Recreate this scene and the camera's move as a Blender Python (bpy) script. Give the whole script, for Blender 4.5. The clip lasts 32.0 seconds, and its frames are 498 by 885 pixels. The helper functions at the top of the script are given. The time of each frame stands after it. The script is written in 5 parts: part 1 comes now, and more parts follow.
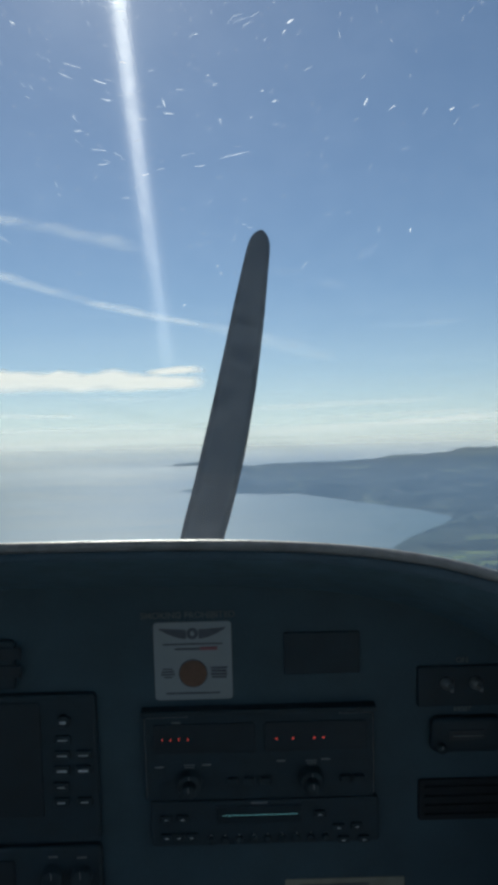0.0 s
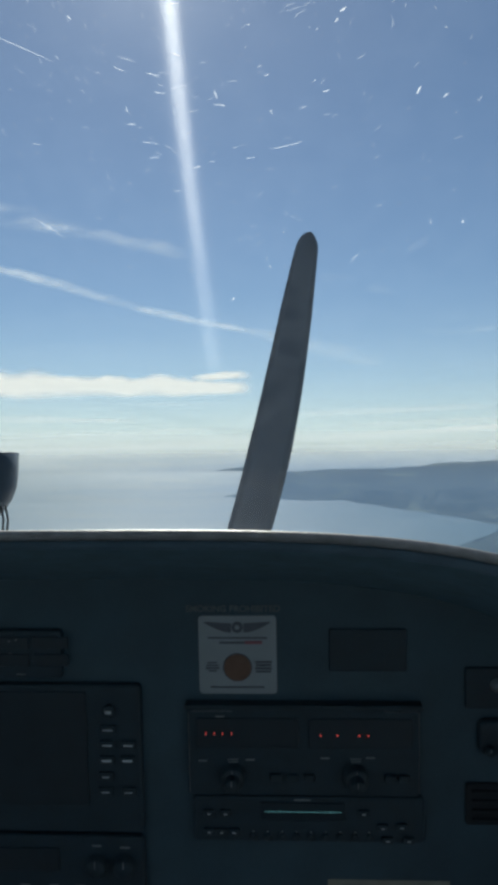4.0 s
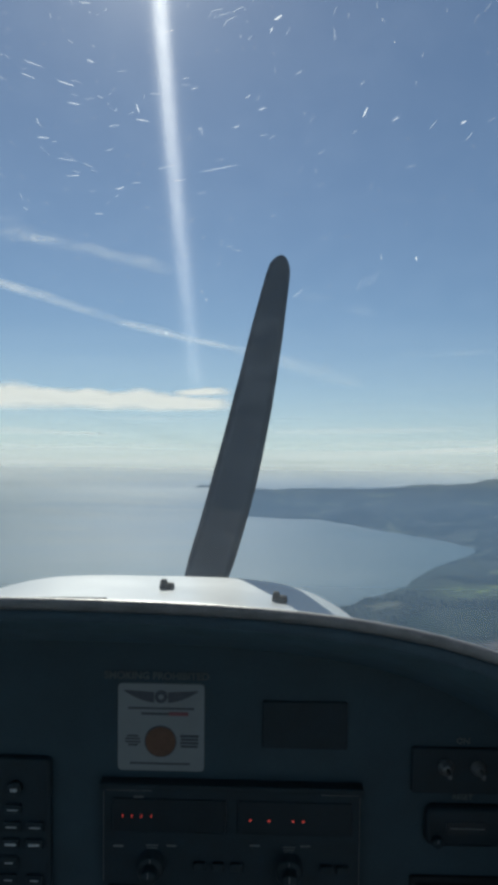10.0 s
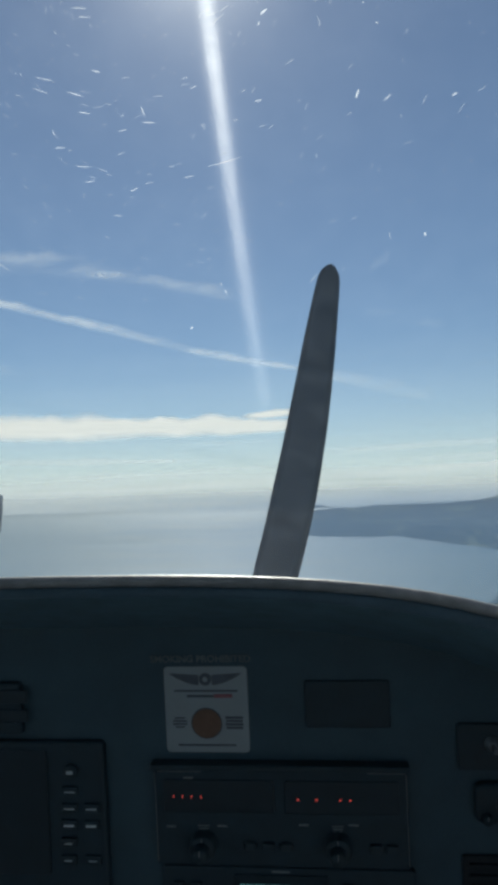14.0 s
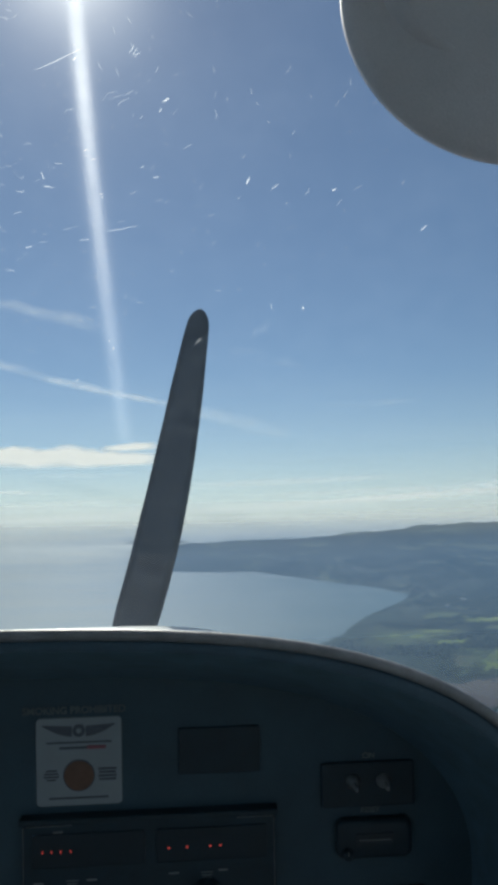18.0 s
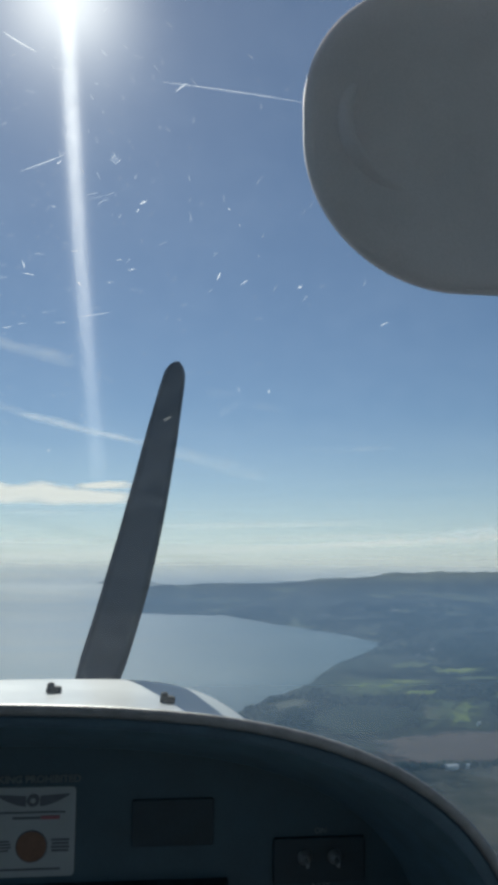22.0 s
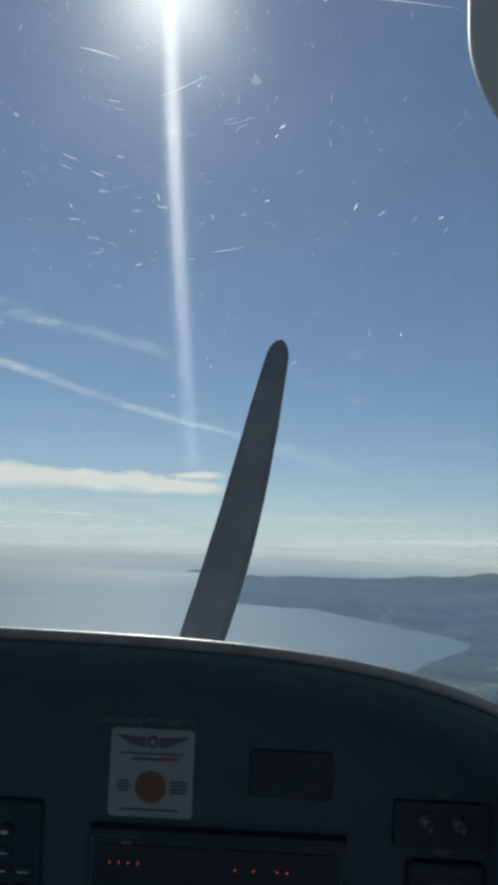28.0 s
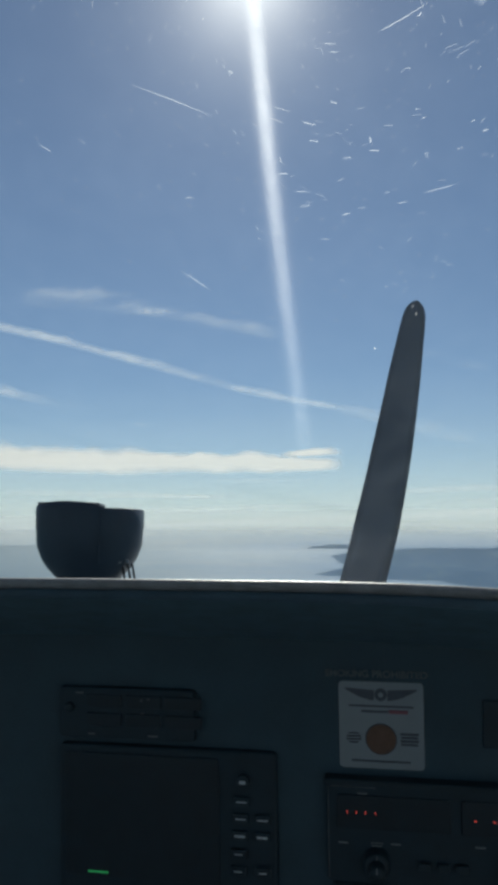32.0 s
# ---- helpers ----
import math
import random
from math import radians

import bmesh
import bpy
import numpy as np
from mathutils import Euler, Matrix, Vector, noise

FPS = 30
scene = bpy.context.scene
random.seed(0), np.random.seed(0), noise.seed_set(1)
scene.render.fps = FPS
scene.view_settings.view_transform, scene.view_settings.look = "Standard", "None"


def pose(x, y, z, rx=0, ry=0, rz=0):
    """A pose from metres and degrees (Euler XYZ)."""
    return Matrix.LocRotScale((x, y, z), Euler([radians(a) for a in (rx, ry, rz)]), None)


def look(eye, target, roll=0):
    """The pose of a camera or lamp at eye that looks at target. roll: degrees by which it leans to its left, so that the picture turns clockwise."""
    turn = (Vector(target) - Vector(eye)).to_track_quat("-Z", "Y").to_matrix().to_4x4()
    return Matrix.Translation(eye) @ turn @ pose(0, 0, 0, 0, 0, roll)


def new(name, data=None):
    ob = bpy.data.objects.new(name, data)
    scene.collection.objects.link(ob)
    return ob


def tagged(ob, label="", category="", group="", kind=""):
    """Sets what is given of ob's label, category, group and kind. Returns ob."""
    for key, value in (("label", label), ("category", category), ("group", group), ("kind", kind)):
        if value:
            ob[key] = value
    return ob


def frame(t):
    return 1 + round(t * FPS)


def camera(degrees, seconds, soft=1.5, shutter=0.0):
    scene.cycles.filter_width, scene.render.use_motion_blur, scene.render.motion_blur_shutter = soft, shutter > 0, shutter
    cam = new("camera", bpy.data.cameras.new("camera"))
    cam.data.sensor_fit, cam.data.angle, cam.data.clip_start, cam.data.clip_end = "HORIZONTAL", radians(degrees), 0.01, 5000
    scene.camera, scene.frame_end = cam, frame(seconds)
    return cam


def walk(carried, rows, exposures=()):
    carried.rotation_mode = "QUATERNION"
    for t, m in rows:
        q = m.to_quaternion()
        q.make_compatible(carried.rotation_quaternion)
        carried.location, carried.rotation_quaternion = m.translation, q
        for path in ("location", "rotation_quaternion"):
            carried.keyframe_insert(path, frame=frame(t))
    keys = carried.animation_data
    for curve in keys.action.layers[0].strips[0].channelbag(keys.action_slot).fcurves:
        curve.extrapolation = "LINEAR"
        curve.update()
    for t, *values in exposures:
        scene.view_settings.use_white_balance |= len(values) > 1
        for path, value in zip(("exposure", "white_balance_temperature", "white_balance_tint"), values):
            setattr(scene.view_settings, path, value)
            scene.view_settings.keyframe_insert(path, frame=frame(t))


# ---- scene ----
cam = camera(36.83, 32.0, soft=4.8)
PATH = [
    (0.0, pose(0.0679, -0.0487, 0.0167, 90.95, 1.41, -0.45)),
    (0.5, pose(0.0651, -0.0289, 0.0072, 91.41, 1.39, -0.33)),
    (1.0, pose(0.0734, -0.0326, 0.0161, 90.61, 1.13, 0.66)),
    (1.5, pose(0.0714, -0.0407, 0.0053, 92.51, 0.46, -0.08)),
    (2.0, pose(0.0803, -0.0549, 0.0210, 91.53, -0.16, 1.09)),
    (2.5, pose(0.0684, -0.0472, 0.0191, 92.01, -0.13, -0.23)),
    (3.0, pose(0.0724, -0.0428, 0.0318, 90.20, -0.18, 2.54)),
    (3.5, pose(0.0626, -0.0487, 0.0172, 91.41, 0.21, 3.20)),
    (5.5, pose(0.1029, -0.0416, 0.0013, 91.49, 2.88, 1.41)),
    (6.0, pose(0.1118, -0.0430, -0.0002, 91.88, 2.50, 1.77)),
    (6.5, pose(0.0991, -0.0410, 0.0063, 91.62, 2.34, 0.71)),
    (7.0, pose(0.0860, -0.0384, 0.0139, 92.38, 1.79, 2.37)),
    (7.5, pose(0.0749, -0.0375, 0.0135, 92.66, 1.86, 2.25)),
    (8.0, pose(0.0833, -0.0363, 0.0082, 93.10, 2.44, 3.91)),
    (8.5, pose(0.1006, -0.0489, 0.0034, 94.24, 2.69, 6.96)),
    (9.0, pose(0.1026, -0.0280, 0.0052, 90.85, -0.79, 5.50)),
    (9.5, pose(0.0837, -0.0127, 0.0309, 92.50, -0.09, 2.67)),
    (10.0, pose(0.0947, 0.0030, 0.0310, 92.75, -0.83, 1.37)),
    (10.5, pose(0.0848, 0.0074, 0.0293, 91.84, -0.90, -1.20)),
    (11.0, pose(0.1010, 0.0107, 0.0108, 92.30, -0.00, -0.86)),
    (11.5, pose(0.1158, 0.0069, 0.0158, 92.19, 2.25, -1.38)),
    (12.0, pose(0.1323, 0.0063, 0.0089, 92.95, 3.42, -0.07)),
    (12.5, pose(0.1373, -0.0020, 0.0149, 93.07, 3.93, 1.28)),
    (13.0, pose(0.1305, -0.0019, 0.0087, 93.73, 3.41, 3.25)),
    (13.5, pose(0.1221, -0.0074, 0.0116, 94.07, 2.44, 5.80)),
    (15.5, pose(0.1317, -0.0091, -0.0187, 95.43, 1.44, 7.96)),
    (16.0, pose(0.1167, -0.0216, 0.0059, 94.86, 0.44, 4.80)),
    (16.5, pose(0.1312, -0.0131, -0.0061, 94.87, 1.08, 2.12)),
    (17.0, pose(0.1200, -0.0148, 0.0121, 95.76, 1.79, -1.02)),
    (17.5, pose(0.1148, -0.0239, 0.0156, 96.28, 1.23, -1.84)),
    (18.0, pose(0.1104, -0.0309, 0.0182, 96.76, 1.36, -3.77)),
    (18.5, pose(0.1255, -0.0254, 0.0139, 96.92, 1.24, -3.83)),
    (19.0, pose(0.1257, -0.0231, 0.0302, 97.66, 0.94, -4.30)),
    (19.5, pose(0.1464, -0.0275, 0.0147, 98.03, 0.46, -4.30)),
    (20.0, pose(0.1525, -0.0382, 0.0070, 98.80, 0.99, -4.65)),
    (20.5, pose(0.1558, -0.0389, 0.0190, 99.27, 0.73, -4.64)),
    (21.0, pose(0.1305, -0.0464, 0.0276, 99.92, 0.37, -5.62)),
    (21.5, pose(0.1354, -0.0477, 0.0310, 99.91, -0.14, -5.11)),
    (22.0, pose(0.1159, -0.0523, 0.0385, 99.99, -0.28, -5.91)),
    (22.5, pose(0.1017, -0.0337, 0.0217, 99.48, -1.52, -4.29)),
    (23.0, pose(0.0926, -0.0229, 0.0169, 98.91, -1.69, -4.24)),
    (23.5, pose(0.0936, -0.0216, 0.0130, 98.37, -1.88, -2.19)),
    (24.0, pose(0.0873, -0.0286, 0.0072, 98.57, -1.16, -2.06)),
    (24.5, pose(0.0943, -0.0318, 0.0141, 98.70, -2.09, 0.25)),
    (25.0, pose(0.0841, -0.0353, 0.0165, 99.62, -1.49, -0.48)),
    (25.5, pose(0.0970, -0.0444, 0.0244, 99.48, -1.72, 1.29)),
    (27.5, pose(0.0801, -0.0308, 0.0133, 99.33, -2.87, 1.60)),
    (28.0, pose(0.0951, -0.0334, 0.0091, 99.28, -2.60, 0.86)),
    (28.5, pose(0.0884, -0.0286, 0.0069, 98.47, -1.29, 0.18)),
    (29.0, pose(0.0656, -0.0280, 0.0030, 98.38, -1.35, -2.80)),
    (29.5, pose(0.0919, -0.0304, 0.0146, 98.00, -0.93, -0.60)),
    (30.0, pose(0.0798, -0.0303, 0.0170, 98.07, -0.81, -1.39)),
    (30.5, pose(0.0932, -0.0309, 0.0238, 97.38, -0.77, 2.61)),
    (31.0, pose(0.0651, -0.0384, 0.0224, 97.57, 0.37, 3.89)),
    (31.5, pose(0.0521, -0.0351, 0.0106, 97.34, 0.96, 7.20)),
    (32.0, pose(0.0297, -0.0345, -0.0072, 97.33, -0.09, 9.85)),
]
walk(cam, PATH, exposures=[(t, e, 6340, 3) for t, e in ((0.0, 0.06), (1.0, 0.14), (2.0, 0.0), (3.5, 0.05), (6.0, 0.04), (8.0, 0.02), (9.0, 0.13), (10.0, -0.09), (11.0, -0.01), (13.0, -0.03), (16.0, -0.10), (17.0, -0.07), (20.0, -0.0), (22.0, -0.1), (24.0, -0.15), (28.0, -0.24), (30.0, -0.20), (31.0, -0.22), (32.0, -0.12))])

# ---- sky and sun ----
SUN_AZ, SUN_EL = -9.5, 40.6
world = bpy.data.worlds.new("sky")
scene.world = world
world.use_nodes = True
wn = world.node_tree.nodes
sky = wn.new("ShaderNodeTexSky")
sky.sky_type, sky.sun_disc = 'NISHITA', False
sky.sun_elevation, sky.sun_rotation = radians(SUN_EL), radians(SUN_AZ)
sky.altitude, sky.air_density, sky.dust_density, sky.ozone_density = 900, 1.0, 0.25, 3.0
wn["Background"].inputs["Strength"].default_value = 0.068
world.node_tree.links.new(sky.outputs[0], wn["Background"].inputs["Color"])
sun_data = bpy.data.lights.new("sun", 'SUN')
sun_data.energy, sun_data.angle, sun_data.color = 5.0, radians(0.5), (1.0, 0.95, 0.87)
sun = new("sun", sun_data)
SUN_DIR = Vector((math.sin(radians(SUN_AZ)) * math.cos(radians(SUN_EL)), math.cos(radians(SUN_AZ)) * math.cos(radians(SUN_EL)), math.sin(radians(SUN_EL))))
sun.matrix_world = look(SUN_DIR * 50, (0, 0, 0))


# ---- materials ----
def node_mat(name):
    m = bpy.data.materials.new(name)
    m.use_nodes = True
    m.node_tree.nodes.clear()
    out = m.node_tree.nodes.new("ShaderNodeOutputMaterial")
    return m, m.node_tree.nodes, m.node_tree.links, out


def noise_node(N, L, scale, detail=4.0, rough=0.55, coord=None):
    tex = N.new("ShaderNodeTexNoise")
    tex.inputs["Scale"].default_value = scale
    tex.inputs["Detail"].default_value = detail
    tex.inputs["Roughness"].default_value = rough
    if coord is None:
        coord = N.new("ShaderNodeNewGeometry").outputs["Position"]
    L.new(coord, tex.inputs["Vector"])
    return tex


def ramp_node(N, L, src, stops):
    r = N.new("ShaderNodeValToRGB")
    while len(r.color_ramp.elements) < len(stops):
        r.color_ramp.elements.new(0.5)
    for e, (p, c) in zip(r.color_ramp.elements, stops):
        e.position, e.color = p, (*c, 1) if len(c) == 3 else c
    L.new(src, r.inputs[0])
    return r


def mat(name, base, rough=0.5, metal=0.0, var=0.25, scale=60.0, fine=900.0, bump=0.15, depth=0.0006, spec=0.5, emit=None, power=0.0):
    """A surface with blotches at one scale and grain at another."""
    m, N, L, out = node_mat(name)
    b = N.new("ShaderNodeBsdfPrincipled")
    L.new(b.outputs[0], out.inputs[0])
    n1 = noise_node(N, L, scale)
    n2 = noise_node(N, L, fine, 2.0)
    mix = N.new("ShaderNodeMath")
    mix.operation = 'MULTIPLY_ADD'
    L.new(n1.outputs[0], mix.inputs[0])
    mix.inputs[1].default_value = 0.65
    add = N.new("ShaderNodeMath")
    add.operation = 'MULTIPLY'
    L.new(n2.outputs[0], add.inputs[0])
    add.inputs[1].default_value = 0.35
    L.new(add.outputs[0], mix.inputs[2])
    lo = tuple(max(0.0, c * (1 - var)) for c in base)
    hi = tuple(min(1.0, c * (1 + var)) for c in base)
    r = ramp_node(N, L, mix.outputs[0], [(0.3, lo), (0.7, hi)])
    L.new(r.outputs[0], b.inputs["Base Color"])
    rr = N.new("ShaderNodeMapRange")
    L.new(n1.outputs[0], rr.inputs[0])
    rr.inputs[3].default_value, rr.inputs[4].default_value = max(0.02, rough - 0.12), min(1.0, rough + 0.12)
    L.new(rr.outputs[0], b.inputs["Roughness"])
    b.inputs["Metallic"].default_value = metal
    b.inputs["Specular IOR Level"].default_value = spec
    if bump:
        bp = N.new("ShaderNodeBump")
        bp.inputs["Strength"].default_value, bp.inputs["Distance"].default_value = bump, depth
        L.new(n2.outputs[0], bp.inputs["Height"])
        L.new(bp.outputs[0], b.inputs["Normal"])
    if emit:
        b.inputs["Emission Color"].default_value = (*emit, 1)
        b.inputs["Emission Strength"].default_value = power
    return m


M_VINYL = mat("black_vinyl", (0.046, 0.082, 0.112), 0.72, bump=0.4, fine=700)
M_LIGHT_UNDERSIDE = mat("lightened_blue_grey_underside", (0.085, 0.152, 0.200), 0.9, bump=0.5, fine=900)
M_LIP = mat("grey_edge_trim", (0.225, 0.222, 0.225), 0.40, var=0.3, scale=90, bump=0.4)
M_PANEL = mat("painted_panel", (0.041, 0.076, 0.098), 0.6, bump=0.2, scale=25)
M_BLACK = mat("black_plastic", (0.018, 0.035, 0.047), 0.55, bump=0.15)
M_BEZEL = mat("dark_bezel", (0.019, 0.038, 0.051), 0.6)
M_SCREEN = mat("dark_screen_glass", (0.014, 0.029, 0.040), 0.35, bump=0.0, var=0.15)
M_MARK = mat("pale_marking", (0.20, 0.215, 0.225), 0.6, bump=0.0, var=0.1)
M_KEYMARK = mat("white_key_marking", (0.55, 0.58, 0.60), 0.6, bump=0.0, var=0.1)
M_KNOB = mat("grey_knob", (0.020, 0.037, 0.048), 0.6)
M_STEEL = mat("dull_steel", (0.26, 0.27, 0.28), 0.45, 0.6)
M_STICKER = mat("white_sticker", (0.30, 0.33, 0.345), 0.5, var=0.06, scale=40, bump=0.05)
M_INK = mat("grey_ink", (0.10, 0.11, 0.13), 0.6, bump=0.0)
M_RED = mat("red_ink", (0.30, 0.105, 0.125), 0.6, bump=0.0)
M_ORANGE = mat("orange_ink", (0.165, 0.090, 0.060), 0.55, var=0.25, scale=160, bump=0.0)
M_TAN = mat("tan_label", (0.27, 0.26, 0.21), 0.6, bump=0.05)
M_COWL = mat("white_cowl_paint", (0.43, 0.45, 0.46), 0.35, var=0.06, scale=5, fine=60, bump=0.03)
M_BLADE = mat("matt_black_blade", (0.028, 0.048, 0.078), 0.7, var=0.14, scale=30, fine=220)
M_COMPASS = mat("slate_black_plastic", (0.045, 0.062, 0.085), 0.5, var=0.15, bump=0.1)
M_RUBBER = mat("black_rubber", (0.017, 0.021, 0.025), 0.8)
M_VISOR = mat("grey_visor_vinyl", (0.75, 0.665, 0.67), 0.65, var=0.12, scale=18, fine=1200, bump=0.3)
M_LINING = mat("grey_cabin_lining", (0.74, 0.75, 0.76), 0.85, var=0.1, scale=12)
M_CARPET = mat("grey_carpet", (0.095, 0.10, 0.105), 0.95, bump=0.5)
M_REDLED = mat("red_digits", (0.3, 0.02, 0.02), 0.5, bump=0.0, emit=(1.0, 0.12, 0.10), power=0.34)
M_CYAN = mat("cyan_readout", (0.1, 0.3, 0.3), 0.5, bump=0.0, emit=(0.35, 0.9, 1.0), power=0.22)
M_GREEN = mat("green_lamp", (0.05, 0.3, 0.08), 0.5, bump=0.0, emit=(0.1, 0.9, 0.3), power=0.15)


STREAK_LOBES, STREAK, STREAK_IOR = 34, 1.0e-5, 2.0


def glass_mat():
    """Thin scratched acrylic: clear, with a Fresnel sheen and a film of dust that scatters light forward."""
    m, N, L, out = node_mat("scratched_acrylic")
    clear, gloss, dust = N.new("ShaderNodeBsdfTransparent"), N.new("ShaderNodeBsdfGlossy"), N.new("ShaderNodeBsdfTranslucent")
    clear.inputs[0].default_value = (0.95, 0.965, 0.97, 1)
    gloss.inputs["Roughness"].default_value = 0.03
    fr = N.new("ShaderNodeFresnel")
    fr.inputs["IOR"].default_value = 1.2
    a, b = N.new("ShaderNodeMixShader"), N.new("ShaderNodeMixShader")
    L.new(fr.outputs[0], a.inputs[0])
    L.new(clear.outputs[0], a.inputs[1])
    L.new(gloss.outputs[0], a.inputs[2])
    dust.inputs[0].default_value = (0.76, 0.87, 1.0, 1)
    n1, n2 = noise_node(N, L, 14.0, 4.0), noise_node(N, L, 60.0, 3.0)
    mul = N.new("ShaderNodeMath")
    mul.operation = 'MULTIPLY'
    L.new(n1.outputs[0], mul.inputs[0])
    L.new(n2.outputs[0], mul.inputs[1])
    mr = N.new("ShaderNodeMapRange")
    L.new(mul.outputs[0], mr.inputs[0])
    mr.inputs[1].default_value, mr.inputs[2].default_value = 0.15, 0.42
    mr.inputs[3].default_value, mr.inputs[4].default_value = 0.015, 0.031
    L.new(mr.outputs[0], b.inputs[0])
    L.new(a.outputs[0], b.inputs[1])
    L.new(dust.outputs[0], b.inputs[2])
    fine = N.new("ShaderNodeBsdfRefraction")
    fine.inputs["IOR"].default_value, fine.inputs["Roughness"].default_value = 1.12, 0.8
    c = N.new("ShaderNodeMixShader")
    c.inputs[0].default_value = 0.0020
    L.new(b.outputs[0], c.inputs[1])
    L.new(fine.outputs[0], c.inputs[2])
    core = N.new("ShaderNodeBsdfRefraction")
    core.inputs["IOR"].default_value, core.inputs["Roughness"].default_value = 1.12, 0.62
    e = N.new("ShaderNodeMixShader")
    e.inputs[0].default_value = 0.0003
    L.new(c.outputs[0], e.inputs[1])
    L.new(core.outputs[0], e.inputs[2])
    # upright lens-flare streak of the sun, built into the glass as tilted refraction lobes
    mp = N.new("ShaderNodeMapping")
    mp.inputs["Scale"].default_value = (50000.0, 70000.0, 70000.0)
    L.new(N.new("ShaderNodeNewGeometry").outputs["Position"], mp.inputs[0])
    streak_grain = noise_node(N, L, 1.0, 2.0, 0.5, mp.outputs[0])
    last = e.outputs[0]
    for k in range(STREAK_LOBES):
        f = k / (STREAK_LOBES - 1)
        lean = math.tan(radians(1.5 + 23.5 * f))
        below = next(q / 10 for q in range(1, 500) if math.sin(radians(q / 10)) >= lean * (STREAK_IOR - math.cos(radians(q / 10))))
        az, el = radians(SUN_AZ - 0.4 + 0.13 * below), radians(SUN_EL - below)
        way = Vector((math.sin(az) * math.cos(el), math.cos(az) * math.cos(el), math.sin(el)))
        streak_lobe, tilt = N.new("ShaderNodeBsdfRefraction"), N.new("ShaderNodeCombineXYZ")
        streak_lobe.distribution = 'GGX'
        streak_lobe.inputs["IOR"].default_value, streak_lobe.inputs["Roughness"].default_value = STREAK_IOR, 0.071
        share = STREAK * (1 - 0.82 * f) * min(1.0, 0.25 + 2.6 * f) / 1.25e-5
        streak_lobe.inputs["Color"].default_value = (1.25e-5 * max(1.0, share),) * 3 + (1,)
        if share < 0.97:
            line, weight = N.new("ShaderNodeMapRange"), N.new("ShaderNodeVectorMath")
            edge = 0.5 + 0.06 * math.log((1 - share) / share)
            L.new(streak_grain.outputs[0], line.inputs[0])
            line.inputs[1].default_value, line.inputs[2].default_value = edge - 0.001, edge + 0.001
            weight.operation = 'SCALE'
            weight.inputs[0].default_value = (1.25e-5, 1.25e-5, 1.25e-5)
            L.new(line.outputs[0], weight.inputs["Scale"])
            L.new(weight.outputs[0], streak_lobe.inputs["Color"])
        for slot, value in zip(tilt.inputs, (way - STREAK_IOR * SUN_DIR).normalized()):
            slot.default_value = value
        L.new(tilt.outputs[0], streak_lobe.inputs["Normal"])
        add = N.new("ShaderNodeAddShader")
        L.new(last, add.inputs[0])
        L.new(streak_lobe.outputs[0], add.inputs[1])
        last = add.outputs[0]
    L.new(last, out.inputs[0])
    return m


def scatter_mat(name, color, alpha, scale=0.0, lo=0.35, hi=0.7, edge=True, stretch=(1, 1, 1), front=0.5, detail=6.0):
    """Cloud, haze or scratch: a thin scattering sheet whose cover fades to its rim and breaks up in noise."""
    m, N, L, out = node_mat(name)
    tl, df, clear = N.new("ShaderNodeBsdfTranslucent"), N.new("ShaderNodeBsdfDiffuse"), N.new("ShaderNodeBsdfTransparent")
    tl.inputs[0].default_value = df.inputs[0].default_value = (*color, 1)
    body, mix = N.new("ShaderNodeMixShader"), N.new("ShaderNodeMixShader")
    body.inputs[0].default_value = front
    L.new(tl.outputs[0], body.inputs[1])
    L.new(df.outputs[0], body.inputs[2])
    L.new(clear.outputs[0], mix.inputs[1])
    L.new(body.outputs[0], mix.inputs[2])
    L.new(mix.outputs[0], out.inputs[0])
    val = N.new("ShaderNodeValue")
    val.outputs[0].default_value = alpha
    cur = val.outputs[0]

    def times(a, b):
        q = N.new("ShaderNodeMath")
        q.operation = 'MULTIPLY'
        L.new(a, q.inputs[0])
        L.new(b, q.inputs[1])
        return q.outputs[0]
    if scale:
        mp = N.new("ShaderNodeMapping")
        mp.inputs["Scale"].default_value = stretch
        L.new(N.new("ShaderNodeNewGeometry").outputs["Position"], mp.inputs[0])
        n = noise_node(N, L, scale, detail, 0.6, mp.outputs[0])
        r = N.new("ShaderNodeMapRange")
        r.interpolation_type = 'SMOOTHSTEP'
        L.new(n.outputs[0], r.inputs[0])
        r.inputs[1].default_value, r.inputs[2].default_value = lo, hi
        cur = times(cur, r.outputs[0])
    if edge:
        at = N.new("ShaderNodeAttribute")
        at.attribute_name = "cover"
        cur = times(cur, at.outputs["Fac"])
    L.new(cur, mix.inputs[0])
    return m


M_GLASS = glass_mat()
M_SCRATCH = scatter_mat("scratch_in_acrylic", (0.9, 0.93, 0.95), 0.75, edge=False, front=0.15)
M_FAINT = scatter_mat("faint_scratch", (0.9, 0.93, 0.95), 0.34, edge=False, front=0.15)


# ---- mesh helpers ----
def part(name, bm, material, parent, label="", smooth=True):
    me = bpy.data.meshes.new(name)
    bm.normal_update()
    bm.to_mesh(me)
    bm.free()
    me.materials.append(material)
    if smooth:
        for p in me.polygons:
            p.use_smooth = True
    ob = new(name, me)
    if parent:
        ob.parent = parent
    if label:
        tagged(ob, label=label)
    return ob


def thing(name, m, label, category, group="", kind=""):
    ob = new(name)
    ob.empty_display_size = 0.02
    ob.matrix_world = m
    return tagged(ob, label, category, group, kind)


